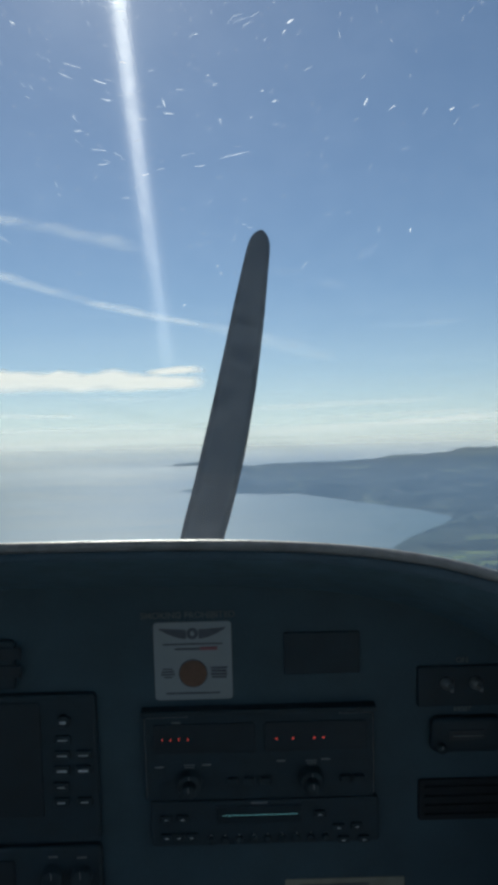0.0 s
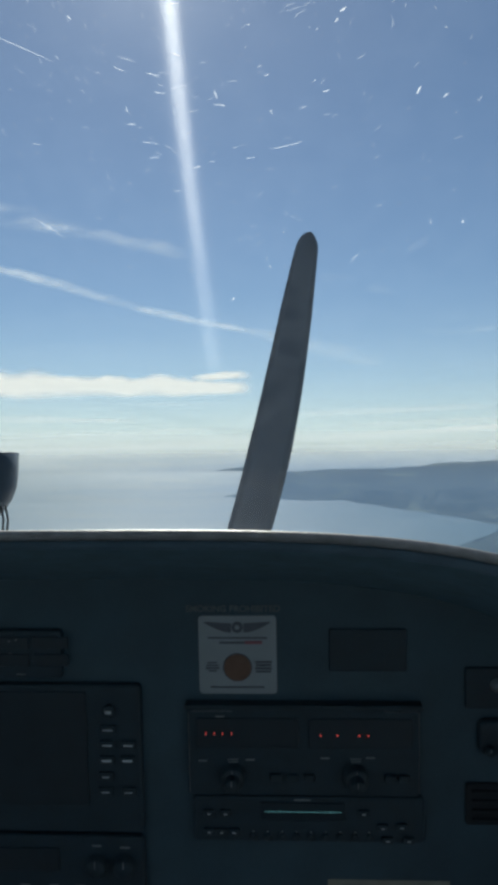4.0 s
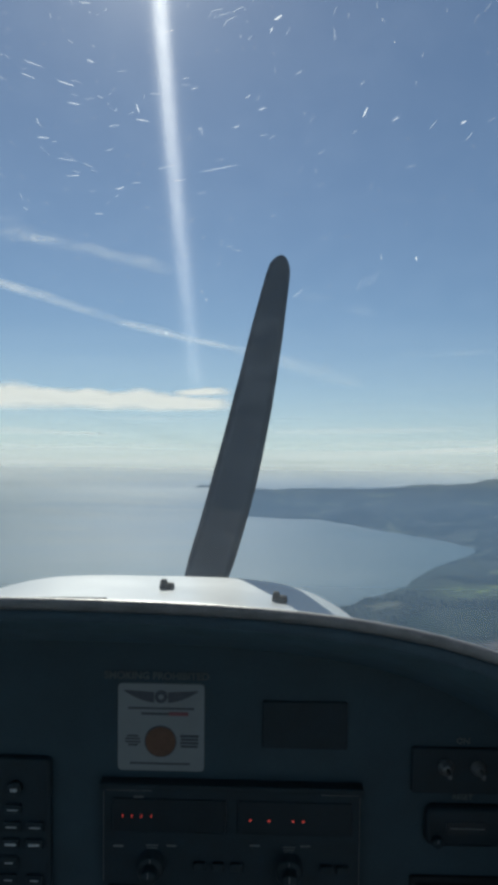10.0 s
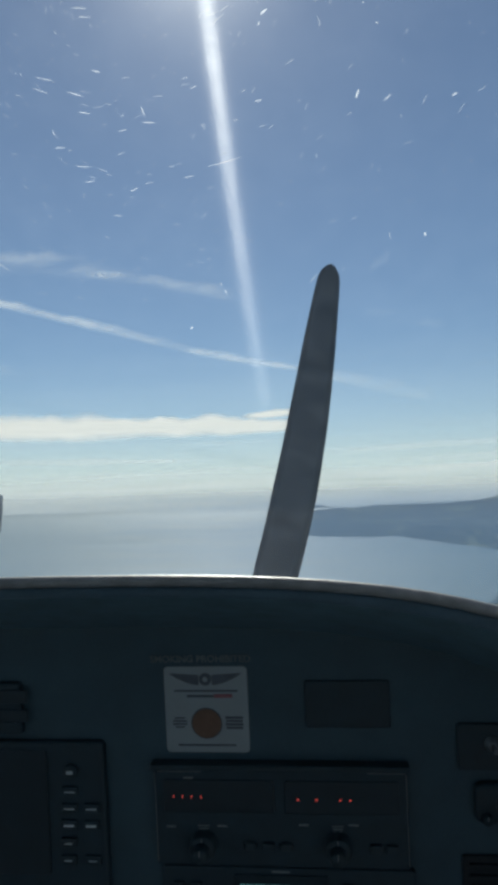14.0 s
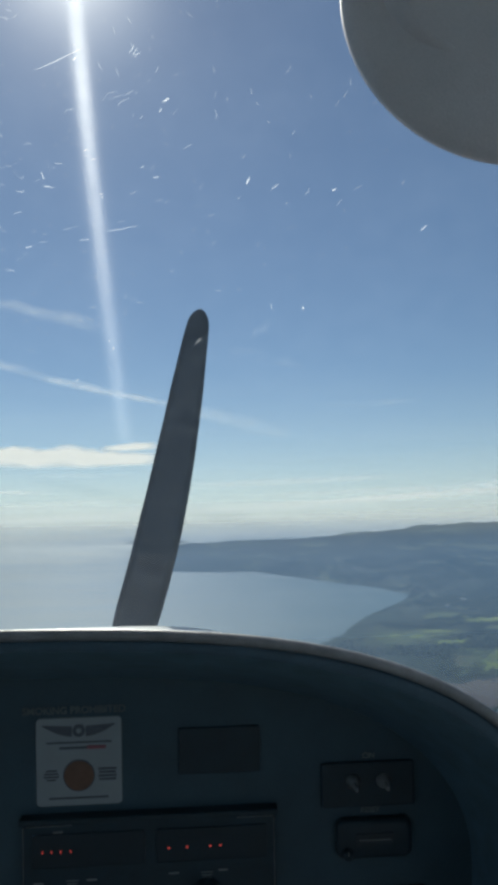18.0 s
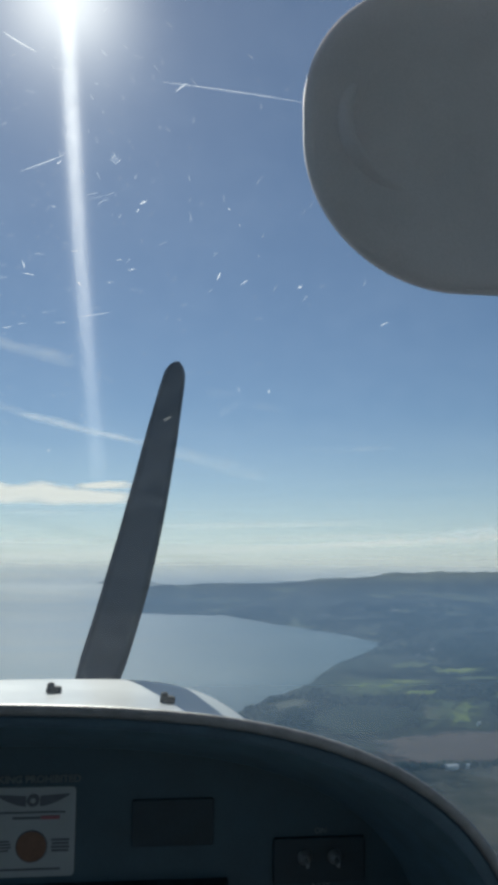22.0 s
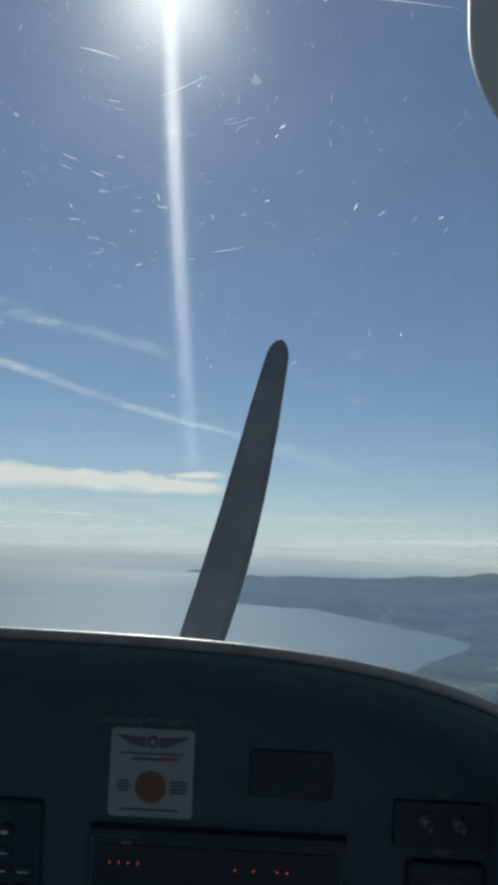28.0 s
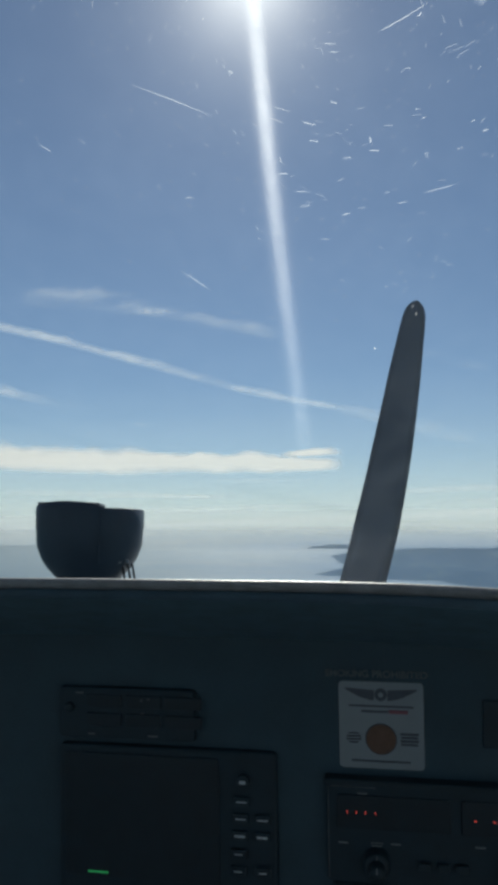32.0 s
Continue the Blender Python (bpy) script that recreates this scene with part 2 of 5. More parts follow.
def box(sx, sy, sz, at=(0, 0, 0), bevel=0.0, seg=2, bm=None, turn=None):
    b = bm or bmesh.new()
    r = bmesh.ops.create_cube(b, size=1.0)
    vs = r["verts"]
    bmesh.ops.scale(b, vec=(sx, sy, sz), verts=vs)
    if bevel:
        es = list({e for v in vs for e in v.link_edges})
        q = bmesh.ops.bevel(b, geom=es, offset=min(bevel, 0.45 * min(sx, sy, sz)), segments=seg, affect='EDGES', profile=0.5)
        vs = list({v for f in q["faces"] for v in f.verts} | {v for v in vs if v.is_valid})
    if turn is not None:
        bmesh.ops.transform(b, matrix=turn, verts=vs)
    bmesh.ops.translate(b, vec=at, verts=vs)
    return b


def grid_mesh(bm, rows, close=False):
    """Joins rows of points into quads."""
    vs = [[bm.verts.new(p) for p in r] for r in rows]
    for a, b in zip(vs, vs[1:]):
        n = len(a)
        for i in range(n if close else n - 1):
            bm.faces.new((a[i], a[(i + 1) % n], b[(i + 1) % n], b[i]))
    return vs


def lathe(profile, seg=32, axis='Y', bm=None, at=(0, 0, 0)):
    """A turned solid; profile: (radius, along the axis)."""
    b = bm or bmesh.new()
    rows = []
    for r, h in profile:
        ring = []
        for k in range(seg):
            a = 2 * math.pi * k / seg
            c, s = r * math.cos(a), r * math.sin(a)
            p = (c, h, s) if axis == 'Y' else (c, s, h) if axis == 'Z' else (h, c, s)
            ring.append((p[0] + at[0], p[1] + at[1], p[2] + at[2]))
        rows.append(ring)
    vs = grid_mesh(b, rows, True)
    b.faces.new(vs[0])
    b.faces.new(vs[-1])
    bmesh.ops.recalc_face_normals(b, faces=b.faces)
    return b


def tube(points, r, seg=8, bm=None):
    b = bm or bmesh.new()
    pts = [Vector(p) for p in points]
    rows = []
    for i, p in enumerate(pts):
        d = (pts[min(i + 1, len(pts) - 1)] - pts[max(i - 1, 0)]).normalized()
        u = d.cross(Vector((0.3, 1, 0.2))).normalized()
        v = d.cross(u)
        rows.append([p + r * (math.cos(2 * math.pi * k / seg) * u + math.sin(2 * math.pi * k / seg) * v) for k in range(seg)])
    vs = grid_mesh(b, rows, True)
    b.faces.new(vs[0])
    b.faces.new(vs[-1])
    bmesh.ops.recalc_face_normals(b, faces=b.faces)
    return b


def rounded_plate(w, h, d, r, seg=8, at=(0, 0, 0), edge=0.0):
    """A plate in the x-z plane with rounded corners; its front looks to -y and has a softened edge."""
    b = bmesh.new()
    r = min(r, w / 2 - 1e-5, h / 2 - 1e-5)
    e = edge or min(d * 0.4, r * 0.5)

    def ring(shrink, y):
        q = []
        for cx, cz, a0 in ((w / 2 - r, h / 2 - r, 0), (-w / 2 + r, h / 2 - r, 90), (-w / 2 + r, -h / 2 + r, 180), (w / 2 - r, -h / 2 + r, 270)):
            for k in range(seg + 1):
                a = radians(a0 + 90 * k / seg)
                rr = max(r - shrink, 1e-5)
                q.append((at[0] + cx + rr * math.cos(a), at[1] + y, at[2] + cz + rr * math.sin(a)))
        return q
    rows = [ring(0, 0), ring(0, -d + e), ring(e * 0.3, -d + e * 0.3), ring(e, -d)]
    vs = grid_mesh(b, rows, True)
    b.faces.new(vs[0])
    b.faces.new(vs[-1])
    bmesh.ops.recalc_face_normals(b, faces=b.faces)
    return b


def lettering(name, text, size, material, parent, at, depth=0.0002, label="", bold=0.0):
    """Raised letters from the built-in font, facing -y."""
    cu = bpy.data.curves.new(name, 'FONT')
    cu.body, cu.size, cu.extrude, cu.offset = text, size, depth, bold
    cu.align_x, cu.align_y = 'CENTER', 'CENTER'
    tmp = bpy.data.objects.new(name, cu)
    scene.collection.objects.link(tmp)
    bpy.context.view_layer.update()
    me = bpy.data.meshes.new_from_object(tmp.evaluated_get(bpy.context.evaluated_depsgraph_get()))
    bpy.data.objects.remove(tmp)
    me.transform(pose(*at, 90, 0, 0))
    me.materials.clear()
    me.materials.append(material)
    ob = new(name, me)
    ob.parent = parent
    if label:
        tagged(ob, label=label)
    return ob


# ---- the cockpit: shapes shared by its parts ----
AXIS = -0.095                     # the aircraft's centre line
HALF = 0.408                      # half width of the hood
PANEL = Matrix.Translation((0, 0.5, -0.16)) @ Matrix.Rotation(math.atan(0.1), 4, 'X')


def on_panel(x, z, y=0.0):
    """A pose on the panel's face: millimetres along and up from the sticker's lower corner."""
    return PANEL @ Matrix.Translation((x / 1000, y, z / 1000))


def hood_profile(shrink=0.0, drop=0.0, low=-0.46, n=56):
    """The hood's arch in x and z, from its one foot to the other."""
    half, pts = HALF - shrink, []
    top = -0.030 - shrink - drop
    for k in range(n + 1):
        a = math.pi * k / n
        u = -math.cos(a)
        uu = math.copysign(abs(u) ** 0.6, u) if abs(u) < 1 else u
        uu = max(-1.0, min(1.0, uu))
        pts.append((AXIS + half * uu, top - 0.13 * (1 - math.sqrt(max(0.0, 1 - uu ** 4)))))
    feet = [(pts[0][0], low + (pts[0][1] - low) * k / 4) for k in range(4)]
    feet2 = [(pts[-1][0], pts[-1][1] + (low - pts[-1][1]) * (k + 1) / 4) for k in range(4)]
    return feet + pts + feet2


def build_glareshield():
    ob = thing("glareshield", Matrix.Identity(4), "black vinyl glareshield hood with a pale rounded front edge", "glareshield")
    b = bmesh.new()
    rows = []
    for y, shrink, drop in ((0.735, 0.02, 0.115), (0.66, 0.02, 0.085), (0.58, 0.01, 0.055), (0.50, 0.004, 0.030), (0.43, 0.0, 0.014), (0.39, 0.001, 0.006), (0.379, 0.003, 0.001),
                            (0.374, 0.007, 0.0), (0.375, 0.011, 0.0), (0.39, 0.013, 0.005), (0.46, 0.017, 0.020), (0.515, 0.019, 0.034)):
        rows.append([(x, y, z) for x, z in hood_profile(shrink, drop)])
    grid_mesh(b, rows[:9])
    bmesh.ops.recalc_face_normals(b, faces=b.faces)
    part("hood", b, M_VINYL, ob)
    # underside coloured lighter than the hood, making up for the shade there
    b = bmesh.new()
    grid_mesh(b, rows[8:])
    bmesh.ops.recalc_face_normals(b, faces=b.faces)
    part("underside", b, M_LIGHT_UNDERSIDE, ob, "dull blue-grey hood underside, coloured lighter against its shade")
    b = bmesh.new()
    rows = []
    prof = [Vector((x, 0.3765, z)) for x, z in hood_profile(0.0028)]
    tube(prof, 0.0032, 12, b)
    part("edge_trim", b, M_LIP, ob, "pale worn edge trim")
    return ob


def build_panel():
    ob = thing("instrument_panel", PANEL, "dark painted metal instrument panel under the hood", "instrument panel", kind="structure")
    b = bmesh.new()
    ring = [(x, 0.0, z + 0.16) for x, z in hood_profile(0.014, 0.016, low=-0.46)]
    front = [b.verts.new(p) for p in ring]
    back = [b.verts.new((p[0], 0.004, p[2])) for p in ring]
    b.faces.new(front)
    b.faces.new(list(reversed(back)))
    for i in range(len(ring)):
        j = (i + 1) % len(ring)
        b.faces.new((front[i], back[i], back[j], front[j]))
    bmesh.ops.recalc_face_normals(b, faces=b.faces)
    part("plate", b, M_PANEL, ob, smooth=False)
    return ob


build_glareshield()
build_panel()


# ---- windscreen and cabin shell ----
def screen_point(x, y):
    """A point of the windscreen above the given place along the centre plane; it wraps back towards the sides."""
    u = abs(x - AXIS)
    back = 0.10 * u * u + 5.0 * max(0.0, u - 0.33) ** 2
    return Vector((x, y - back, 0.158 - 0.745 * (y - 0.433)))


def build_windscreen():
    b = bmesh.new()
    rows = []
    for j in range(25):
        y = 0.19 + (0.842 - 0.19) * j / 24
        rows.append([screen_point(AXIS + 0.58 * (2 * i / 40 - 1), y) for i in range(41)])
    grid_mesh(b, rows)
    bmesh.ops.recalc_face_normals(b, faces=b.faces)
    b.normal_update()
    b.faces.ensure_lookup_table()
    if b.faces[500].normal.dot(Vector((0, -0.6, -0.8))) < 0:
        bmesh.ops.reverse_faces(b, faces=b.faces)
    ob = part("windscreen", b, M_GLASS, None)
    ob.visible_shadow = False
    return tagged(ob, "clear acrylic windscreen, scratched and dusty in the sun", "windscreen", kind="structure")


build_windscreen()


def wall_with_opening(b, x0, x1, y0, y1, z0, z1, oy0, oy1, oz0, oz1):
    """A side wall as four thick bars round a window opening."""
    cx, sx = (x0 + x1) / 2, x1 - x0
    for ya, yb, za, zb in ((y0, oy0, z0, z1), (oy1, y1, z0, z1), (oy0, oy1, z0, oz0), (oy0, oy1, oz1, z1)):
        box(sx, yb - ya, zb - za, (cx, (ya + yb) / 2, (za + zb) / 2), 0.004, 1, b)
    return b


def build_cabin():
    # unseen shell added to shape the light; pale walls and bays brighten the panel
    L = "unseen pale grey lined cabin wall"
    for nm, x in (("wall_port", AXIS - 0.60), ("wall_starboard", AXIS + 0.60)):
        b = wall_with_opening(bmesh.new(), x - 0.02, x + 0.02, -1.3, 0.20, -0.95, 0.36, -1.15, 0.10, -0.22, 0.29)
        tagged(part(nm, b, M_LINING, None, smooth=False), L + " with an open window bay", "wall", kind="structure")
    for nm, x in (("footwell_wall_port", AXIS - 0.60), ("footwell_wall_starboard", AXIS + 0.60)):
        b = box(0.04, 0.56, 0.50, (x, 0.482, -0.702), 0.004, 1)
        tagged(part(nm, b, M_LINING, None, smooth=False), L + " beside the footwell", "wall", kind="structure")
    b = box(1.24, 1.52, 0.04, (AXIS, -0.56, 0.382), 0.006, 1)
    tagged(part("ceiling", b, M_LINING, None, smooth=False), "unseen pale grey lined cabin roof", "ceiling", kind="structure")
    b = box(1.16, 2.10, 0.04, (AXIS, -0.28, -0.972), 0.004, 1)
    tagged(part("floor", b, M_CARPET, None, smooth=False), "unseen dark grey carpeted cabin floor", "floor", kind="structure")
    b = box(1.16, 0.04, 1.30, (AXIS, -1.33, -0.30), 0.004, 1)
    tagged(part("wall_aft", b, M_LINING, None, smooth=False), "unseen pale grey aft cabin bulkhead", "wall", kind="structure")
    b = box(0.76, 0.03, 0.70, (AXIS, 0.757, -0.62), 0.004, 1)
    tagged(part("firewall", b, M_BLACK, None, smooth=False), "dark firewall behind the panel", "wall", kind="structure")


build_cabin()


# ---- nose and propeller ----
def cowl_top(y):
    if y < 1.25:
        return -0.146 + 0.005 * (y - 0.8) / 0.45
    k = (y - 1.25) / 0.30
    return -0.141 - 0.13 * k ** 3


def cowl_point(x, y):
    w = 0.52 - 0.10 * max(0.0, (y - 0.76) / 0.75)
    u = min(1.0, abs(x - AXIS) / w)
    return Vector((x, y, cowl_top(y) - 0.35 * (1 - math.sqrt(max(0.0, 1 - u ** 4)))))


def build_cowling():
    ob = thing("engine_cowling", Matrix.Translation((AXIS, 1.1, -0.5)), "white glossy painted engine cowling ahead of the windscreen", "cowling")
    inv = ob.matrix_world.inverted()
    b = bmesh.new()
    rows = []
    for j in range(33):
        y = 0.665 + 0.885 * j / 32
        w = 0.52 - 0.10 * max(0.0, (y - 0.76) / 0.75)
        row = []
        for i in range(49):
            u = math.sin(math.pi / 2 * (2 * i / 48 - 1))
            p = cowl_point(AXIS + w * u * 0.9999, y)
            row.append(inv @ p)
        row = [(row[0][0], row[0][1], row[0][2] - 0.2)] + row + [(row[-1][0], row[-1][1], row[-1][2] - 0.2)]
        rows.append(row)
    grid_mesh(b, rows)
    last = rows[-1]
    vs = [b.verts.new((p[0] * 0.9, p[1] + 0.012, p[2] - 0.02)) for p in last]
    b.faces.new(vs)
    bmesh.ops.recalc_face_normals(b, faces=b.faces)
    part("shell", b, M_COWL, ob)
    b = bmesh.new()
    for x0, x1, y in ((-0.52, -0.13, 1.07),):
        tube([inv @ (cowl_point(x0 + (x1 - x0) * k / 20, y) + Vector((0, 0, 0.0006))) for k in range(21)], 0.0016, 6, b)
    part("seam", b, M_RUBBER, ob, "dark panel seam")
    for x, y in ((-0.058, 1.17), (0.116, 1.115)):
        b = box(0.023, 0.016, 0.011, (0, 0, 0.004), 0.004, 2)
        box(0.011, 0.012, 0.009, (-0.005, 0, 0.0105), 0.0035, 2, b)
        o = part("cowl_latch", b, M_RUBBER, ob, "small black rubber latch")
        o.matrix_basis = Matrix.Translation(inv @ cowl_point(x, y))
    return ob


build_cowling()
HUB = Vector((AXIS, 1.62, -0.353))


BLADE_TURN = 14.0                 # how far the upper blade leans from upright, in degrees


def blade_angle(r):
    """The blade sweeps back a little towards its root."""
    return BLADE_TURN + 8.0 * max(0.0, 1 - r / 0.9) ** 1.4


def blade_chord(r):
    k = [(0.0, 0.07), (0.12, 0.080), (0.22, 0.096), (0.4, 0.096), (0.56, 0.087), (0.72, 0.072), (0.84, 0.055), (0.868, 0.049), (0.882, 0.040), (0.891, 0.029), (0.897, 0.017), (0.9, 0.005)]
    for (a, p), (c, q) in zip(k, k[1:]):
        if r <= c:
            return p + (q - p) * (r - a) / (c - a)
    return 0.006


def build_propeller():
    ob = thing("propeller", Matrix.Translation(HUB), "three-bladed matt black propeller on a white spinner", "propeller")
    for n in range(3):
        b = bmesh.new()
        rows = []
        for j in range(41):
            r = 0.05 + 0.85 * (1 - (1 - j / 40) ** 1.6)
            a = radians(blade_angle(r) + 120 * n)
            d = Vector((math.sin(a), 0, math.cos(a)))
            t = Vector((math.cos(a), 0, -math.sin(a)))
            c, th = blade_chord(r) / 2, 0.022 * (1 - 0.75 * r / 0.9)
            tw = math.tan(radians(38 - 24 * r / 0.9))
            row = []
            for s, h in ((-1, 0), (-0.6, 0.8), (0, 1), (0.6, 0.7), (1, 0), (0.6, -0.3), (0, -0.4), (-0.6, -0.3)):
                row.append(d * r + t * (s * c) + Vector((0, s * c * tw * 0.5 + h * th / 2, 0)))
            rows.append(row)
        vs = grid_mesh(b, rows, True)
        b.faces.new(vs[0])
        b.faces.new(vs[-1])
        bmesh.ops.recalc_face_normals(b, faces=b.faces)
        part("blade", b, M_BLADE, ob)
    part("spinner", lathe([(0.13, -0.03), (0.14, 0.0), (0.138, 0.05), (0.12, 0.13), (0.085, 0.20), (0.04, 0.245), (0.005, 0.26)], 40), M_COWL, ob, "white rounded spinner")
    return ob


build_propeller()


# ---- land, sea and haze ----
DEEP = 40.0                        # the sea lies this far below the eye


def lerp_table(k, x):
    if x <= k[0][0]:
        return k[0][1]
    for (a, p), (c, q) in zip(k, k[1:]):
        if x <= c:
            s = (x - a) / (c - a)
            return p + (q - p) * s
    return k[-1][1]


# the coast, as (sideways, down) slopes from the eye
COAST = [(-0.088, -0.047), (-0.04, -0.050), (0.0, -0.052), (0.07, -0.0535), (0.10, -0.058), (0.14, -0.0645), (0.19, -0.0725), (0.25, -0.082), (0.283, -0.089),
         (0.266, -0.100), (0.2264, -0.115), (0.2035, -0.126), (0.188, -0.140), (0.158, -0.151), (0.128, -0.160), (0.06, -0.19), (0.0, -0.30), (-0.1, -0.7), (1.6, -0.7),
         (1.6, -0.0118), (0.05, -0.0118), (-0.01, -0.0165), (-0.047, -0.0200), (-0.064, -0.0215), (-0.055, -0.030), (-0.045, -0.037), (-0.062, -0.0415), (-0.078, -0.0445)]
COAST_P = np.array([(u * 1.0, 0.22 * math.log(DEEP / -s)) for u, s in COAST])


def coast_distance(u, d):
    """Signed distance to the coast in the plane of (sideways slope, log distance): positive on land."""
    q = np.stack([u, 0.22 * np.log(d)], -1)
    best = np.full(u.shape, 9.0)
    inside = np.zeros(u.shape, bool)
    n = len(COAST_P)
    for i in range(n):
        a, c = COAST_P[i], COAST_P[(i + 1) % n]
        ab = c - a
        t = np.clip(((q - a) @ ab) / (ab @ ab), 0, 1)
        best = np.minimum(best, np.hypot(*np.moveaxis(q - a - t[..., None] * ab, -1, 0)))
        cross = (a[1] > q[..., 1]) != (c[1] > q[..., 1])
        with np.errstate(divide='ignore', invalid='ignore'):
            xs = (c[0] - a[0]) * (q[..., 1] - a[1]) / (c[1] - a[1]) + a[0]
        inside ^= cross & (q[..., 0] < xs)
    return np.where(inside, best, -best)


RIDGE = [(-0.1, 2.0), (0.0, 10.5), (0.07, 7.5), (0.1, 10.0), (0.145, 15.5), (0.18, 21.0), (0.22, 25.5), (0.3, 31.5), (0.35, 35.5), (0.44, 38.5), (0.7, 46.0), (1.6, 45.0)]


def land_height(u, d, edge):
    """Metres above the sea."""
    f = min(1.0, max(0.0, edge / 0.03))
    f = f * f * (3 - 2 * f)
    x, y = u * d, d
    n1 = noise.fractal((x * 0.0022, y * 0.0016, 3.1), 0.9, 2.0, 5)
    n2 = noise.fractal((x * 0.012, y * 0.007, 7.7), 0.9, 2.0, 4)
    n3 = noise.fractal((x * 0.05, y * 0.02, 5.5), 0.8, 2.0, 4)
    k = math.log(d / 1650.0)
    hump = math.exp(-(k / (0.55 if k < 0 else 0.35)) ** 2)
    h = lerp_table(RIDGE, u + 0.014 * n2) * hump * (1.0 + 0.15 * n1 + 0.15 * n2)
    h += 4.0 * max(0.0, 0.4 + n1) * math.exp(-((d - 700) / 420) ** 2)
    h += (2.6 + 2.2 * n1 + 1.1 * n2) * min(1.0, d / 500)
    h += 3.2 * n3 * min(1.0, max(0.0, (d - 500) / 600))
    return max(0.15, h) * f + 0.02


def build_land():
    nu, nd = 400, 250
    us = np.linspace(-0.16, 1.15, nu)
    ds = np.exp(np.linspace(math.log(55.0), math.log(3380.0), nd))
    U, D = np.meshgrid(us, ds)
    E = coast_distance(U, D)
    verts, faces, index = [], [], {}
    for j in range(nd):
        for i in range(nu):
            if E[j, i] > -0.012:
                u, d = U[j, i], D[j, i]
                e = E[j, i] + 0.004 * noise.noise((u * d * 0.03, d * 0.02, 1.0)) + 0.003 * noise.noise((u * d * 0.15, d * 0.1, 2.0))
                z = -DEEP + (land_height(u, d, e) if e > 0 else 30 * e)
                index[j, i] = len(verts)
                verts.append((u * d, d, z))
    for j in range(nd - 1):
        for i in range(nu - 1):
            q = [(j, i), (j, i + 1), (j + 1, i + 1), (j + 1, i)]
            if all(k in index for k in q):
                faces.append([index[k] for k in q])
    me = bpy.data.meshes.new("ground")
    me.from_pydata(verts, [], faces)
    for p in me.polygons:
        p.use_smooth = True
    me.materials.append(land_mat())
    return tagged(new("ground", me), "wooded hilly coast with fields round a wide bay", "land", kind="structure")


def land_mat():
    m, N, L, out = node_mat("woods_and_fields")
    b = N.new("ShaderNodeBsdfPrincipled")
    b.inputs["Roughness"].default_value = 0.9
    b.inputs["Specular IOR Level"].default_value = 0.05
    L.new(b.outputs[0], out.inputs[0])
    mp = N.new("ShaderNodeMapping")
    mp.inputs["Scale"].default_value = (1.0, 0.3, 1.0)
    L.new(N.new("ShaderNodeNewGeometry").outputs["Position"], mp.inputs[0])
    big, small = noise_node(N, L, 0.022, 6.0, 0.65, mp.outputs[0]), noise_node(N, L, 0.12, 4.0, 0.65, mp.outputs[0])
    woods = ramp_node(N, L, small.outputs[0], [(0.32, (0.006, 0.012, 0.012)), (0.68, (0.034, 0.046, 0.030))])
    fields = ramp_node(N, L, small.outputs[0], [(0.3, (0.080, 0.105, 0.062)), (0.7, (0.145, 0.165, 0.095))])
    mask = N.new("ShaderNodeMapRange")
    mask.interpolation_type = 'SMOOTHSTEP'
    L.new(big.outputs[0], mask.inputs[0])
    mask.inputs[1].default_value, mask.inputs[2].default_value = 0.52, 0.64
    mx = N.new("ShaderNodeMix")
    mx.data_type = 'RGBA'
    L.new(mask.outputs[0], mx.inputs["Factor"])
    L.new(woods.outputs[0], mx.inputs["A"])
    L.new(fields.outputs[0], mx.inputs["B"])
    L.new(mx.outputs["Result"], b.inputs["Base Color"])
    bp = N.new("ShaderNodeBump")
    bp.inputs["Strength"].default_value, bp.inputs["Distance"].default_value = 0.45, 1.2
    L.new(small.outputs[0], bp.inputs["Height"])
    L.new(bp.outputs[0], b.inputs["Normal"])
    return m


def sea_mat():
    m, N, L, out = node_mat("calm_sea")
    b = N.new("ShaderNodeBsdfPrincipled")
    L.new(b.outputs[0], out.inputs[0])
    n = noise_node(N, L, 0.006, 4.0)
    r = ramp_node(N, L, n.outputs[0], [(0.32, (0.022, 0.085, 0.120)), (0.68, (0.055, 0.125, 0.155))])
    L.new(r.outputs[0], b.inputs["Base Color"])
    sm = N.new("ShaderNodeMapping")
    sm.inputs["Scale"].default_value = (0.0012, 0.008, 1.0)
    L.new(N.new("ShaderNodeNewGeometry").outputs["Position"], sm.inputs[0])
    calm = N.new("ShaderNodeMapRange")
    L.new(noise_node(N, L, 1.0, 5.0, 0.6, sm.outputs[0]).outputs[0], calm.inputs[0])
    calm.inputs[1].default_value, calm.inputs[2].default_value = 0.3, 0.7
    calm.inputs[3].default_value, calm.inputs[4].default_value = 0.30, 0.60
    L.new(calm.outputs[0], b.inputs["Roughness"])
    b.inputs["Specular IOR Level"].default_value = 0.52
    b.inputs["IOR"].default_value = 1.33
    n2 = noise_node(N, L, 0.05, 1.0, 0.5)
    bp = N.new("ShaderNodeBump")
    bp.inputs["Strength"].default_value, bp.inputs["Distance"].default_value = 0.03, 0.5
    L.new(n2.outputs[0], bp.inputs["Height"])
    L.new(bp.outputs[0], b.inputs["Normal"])
    return m


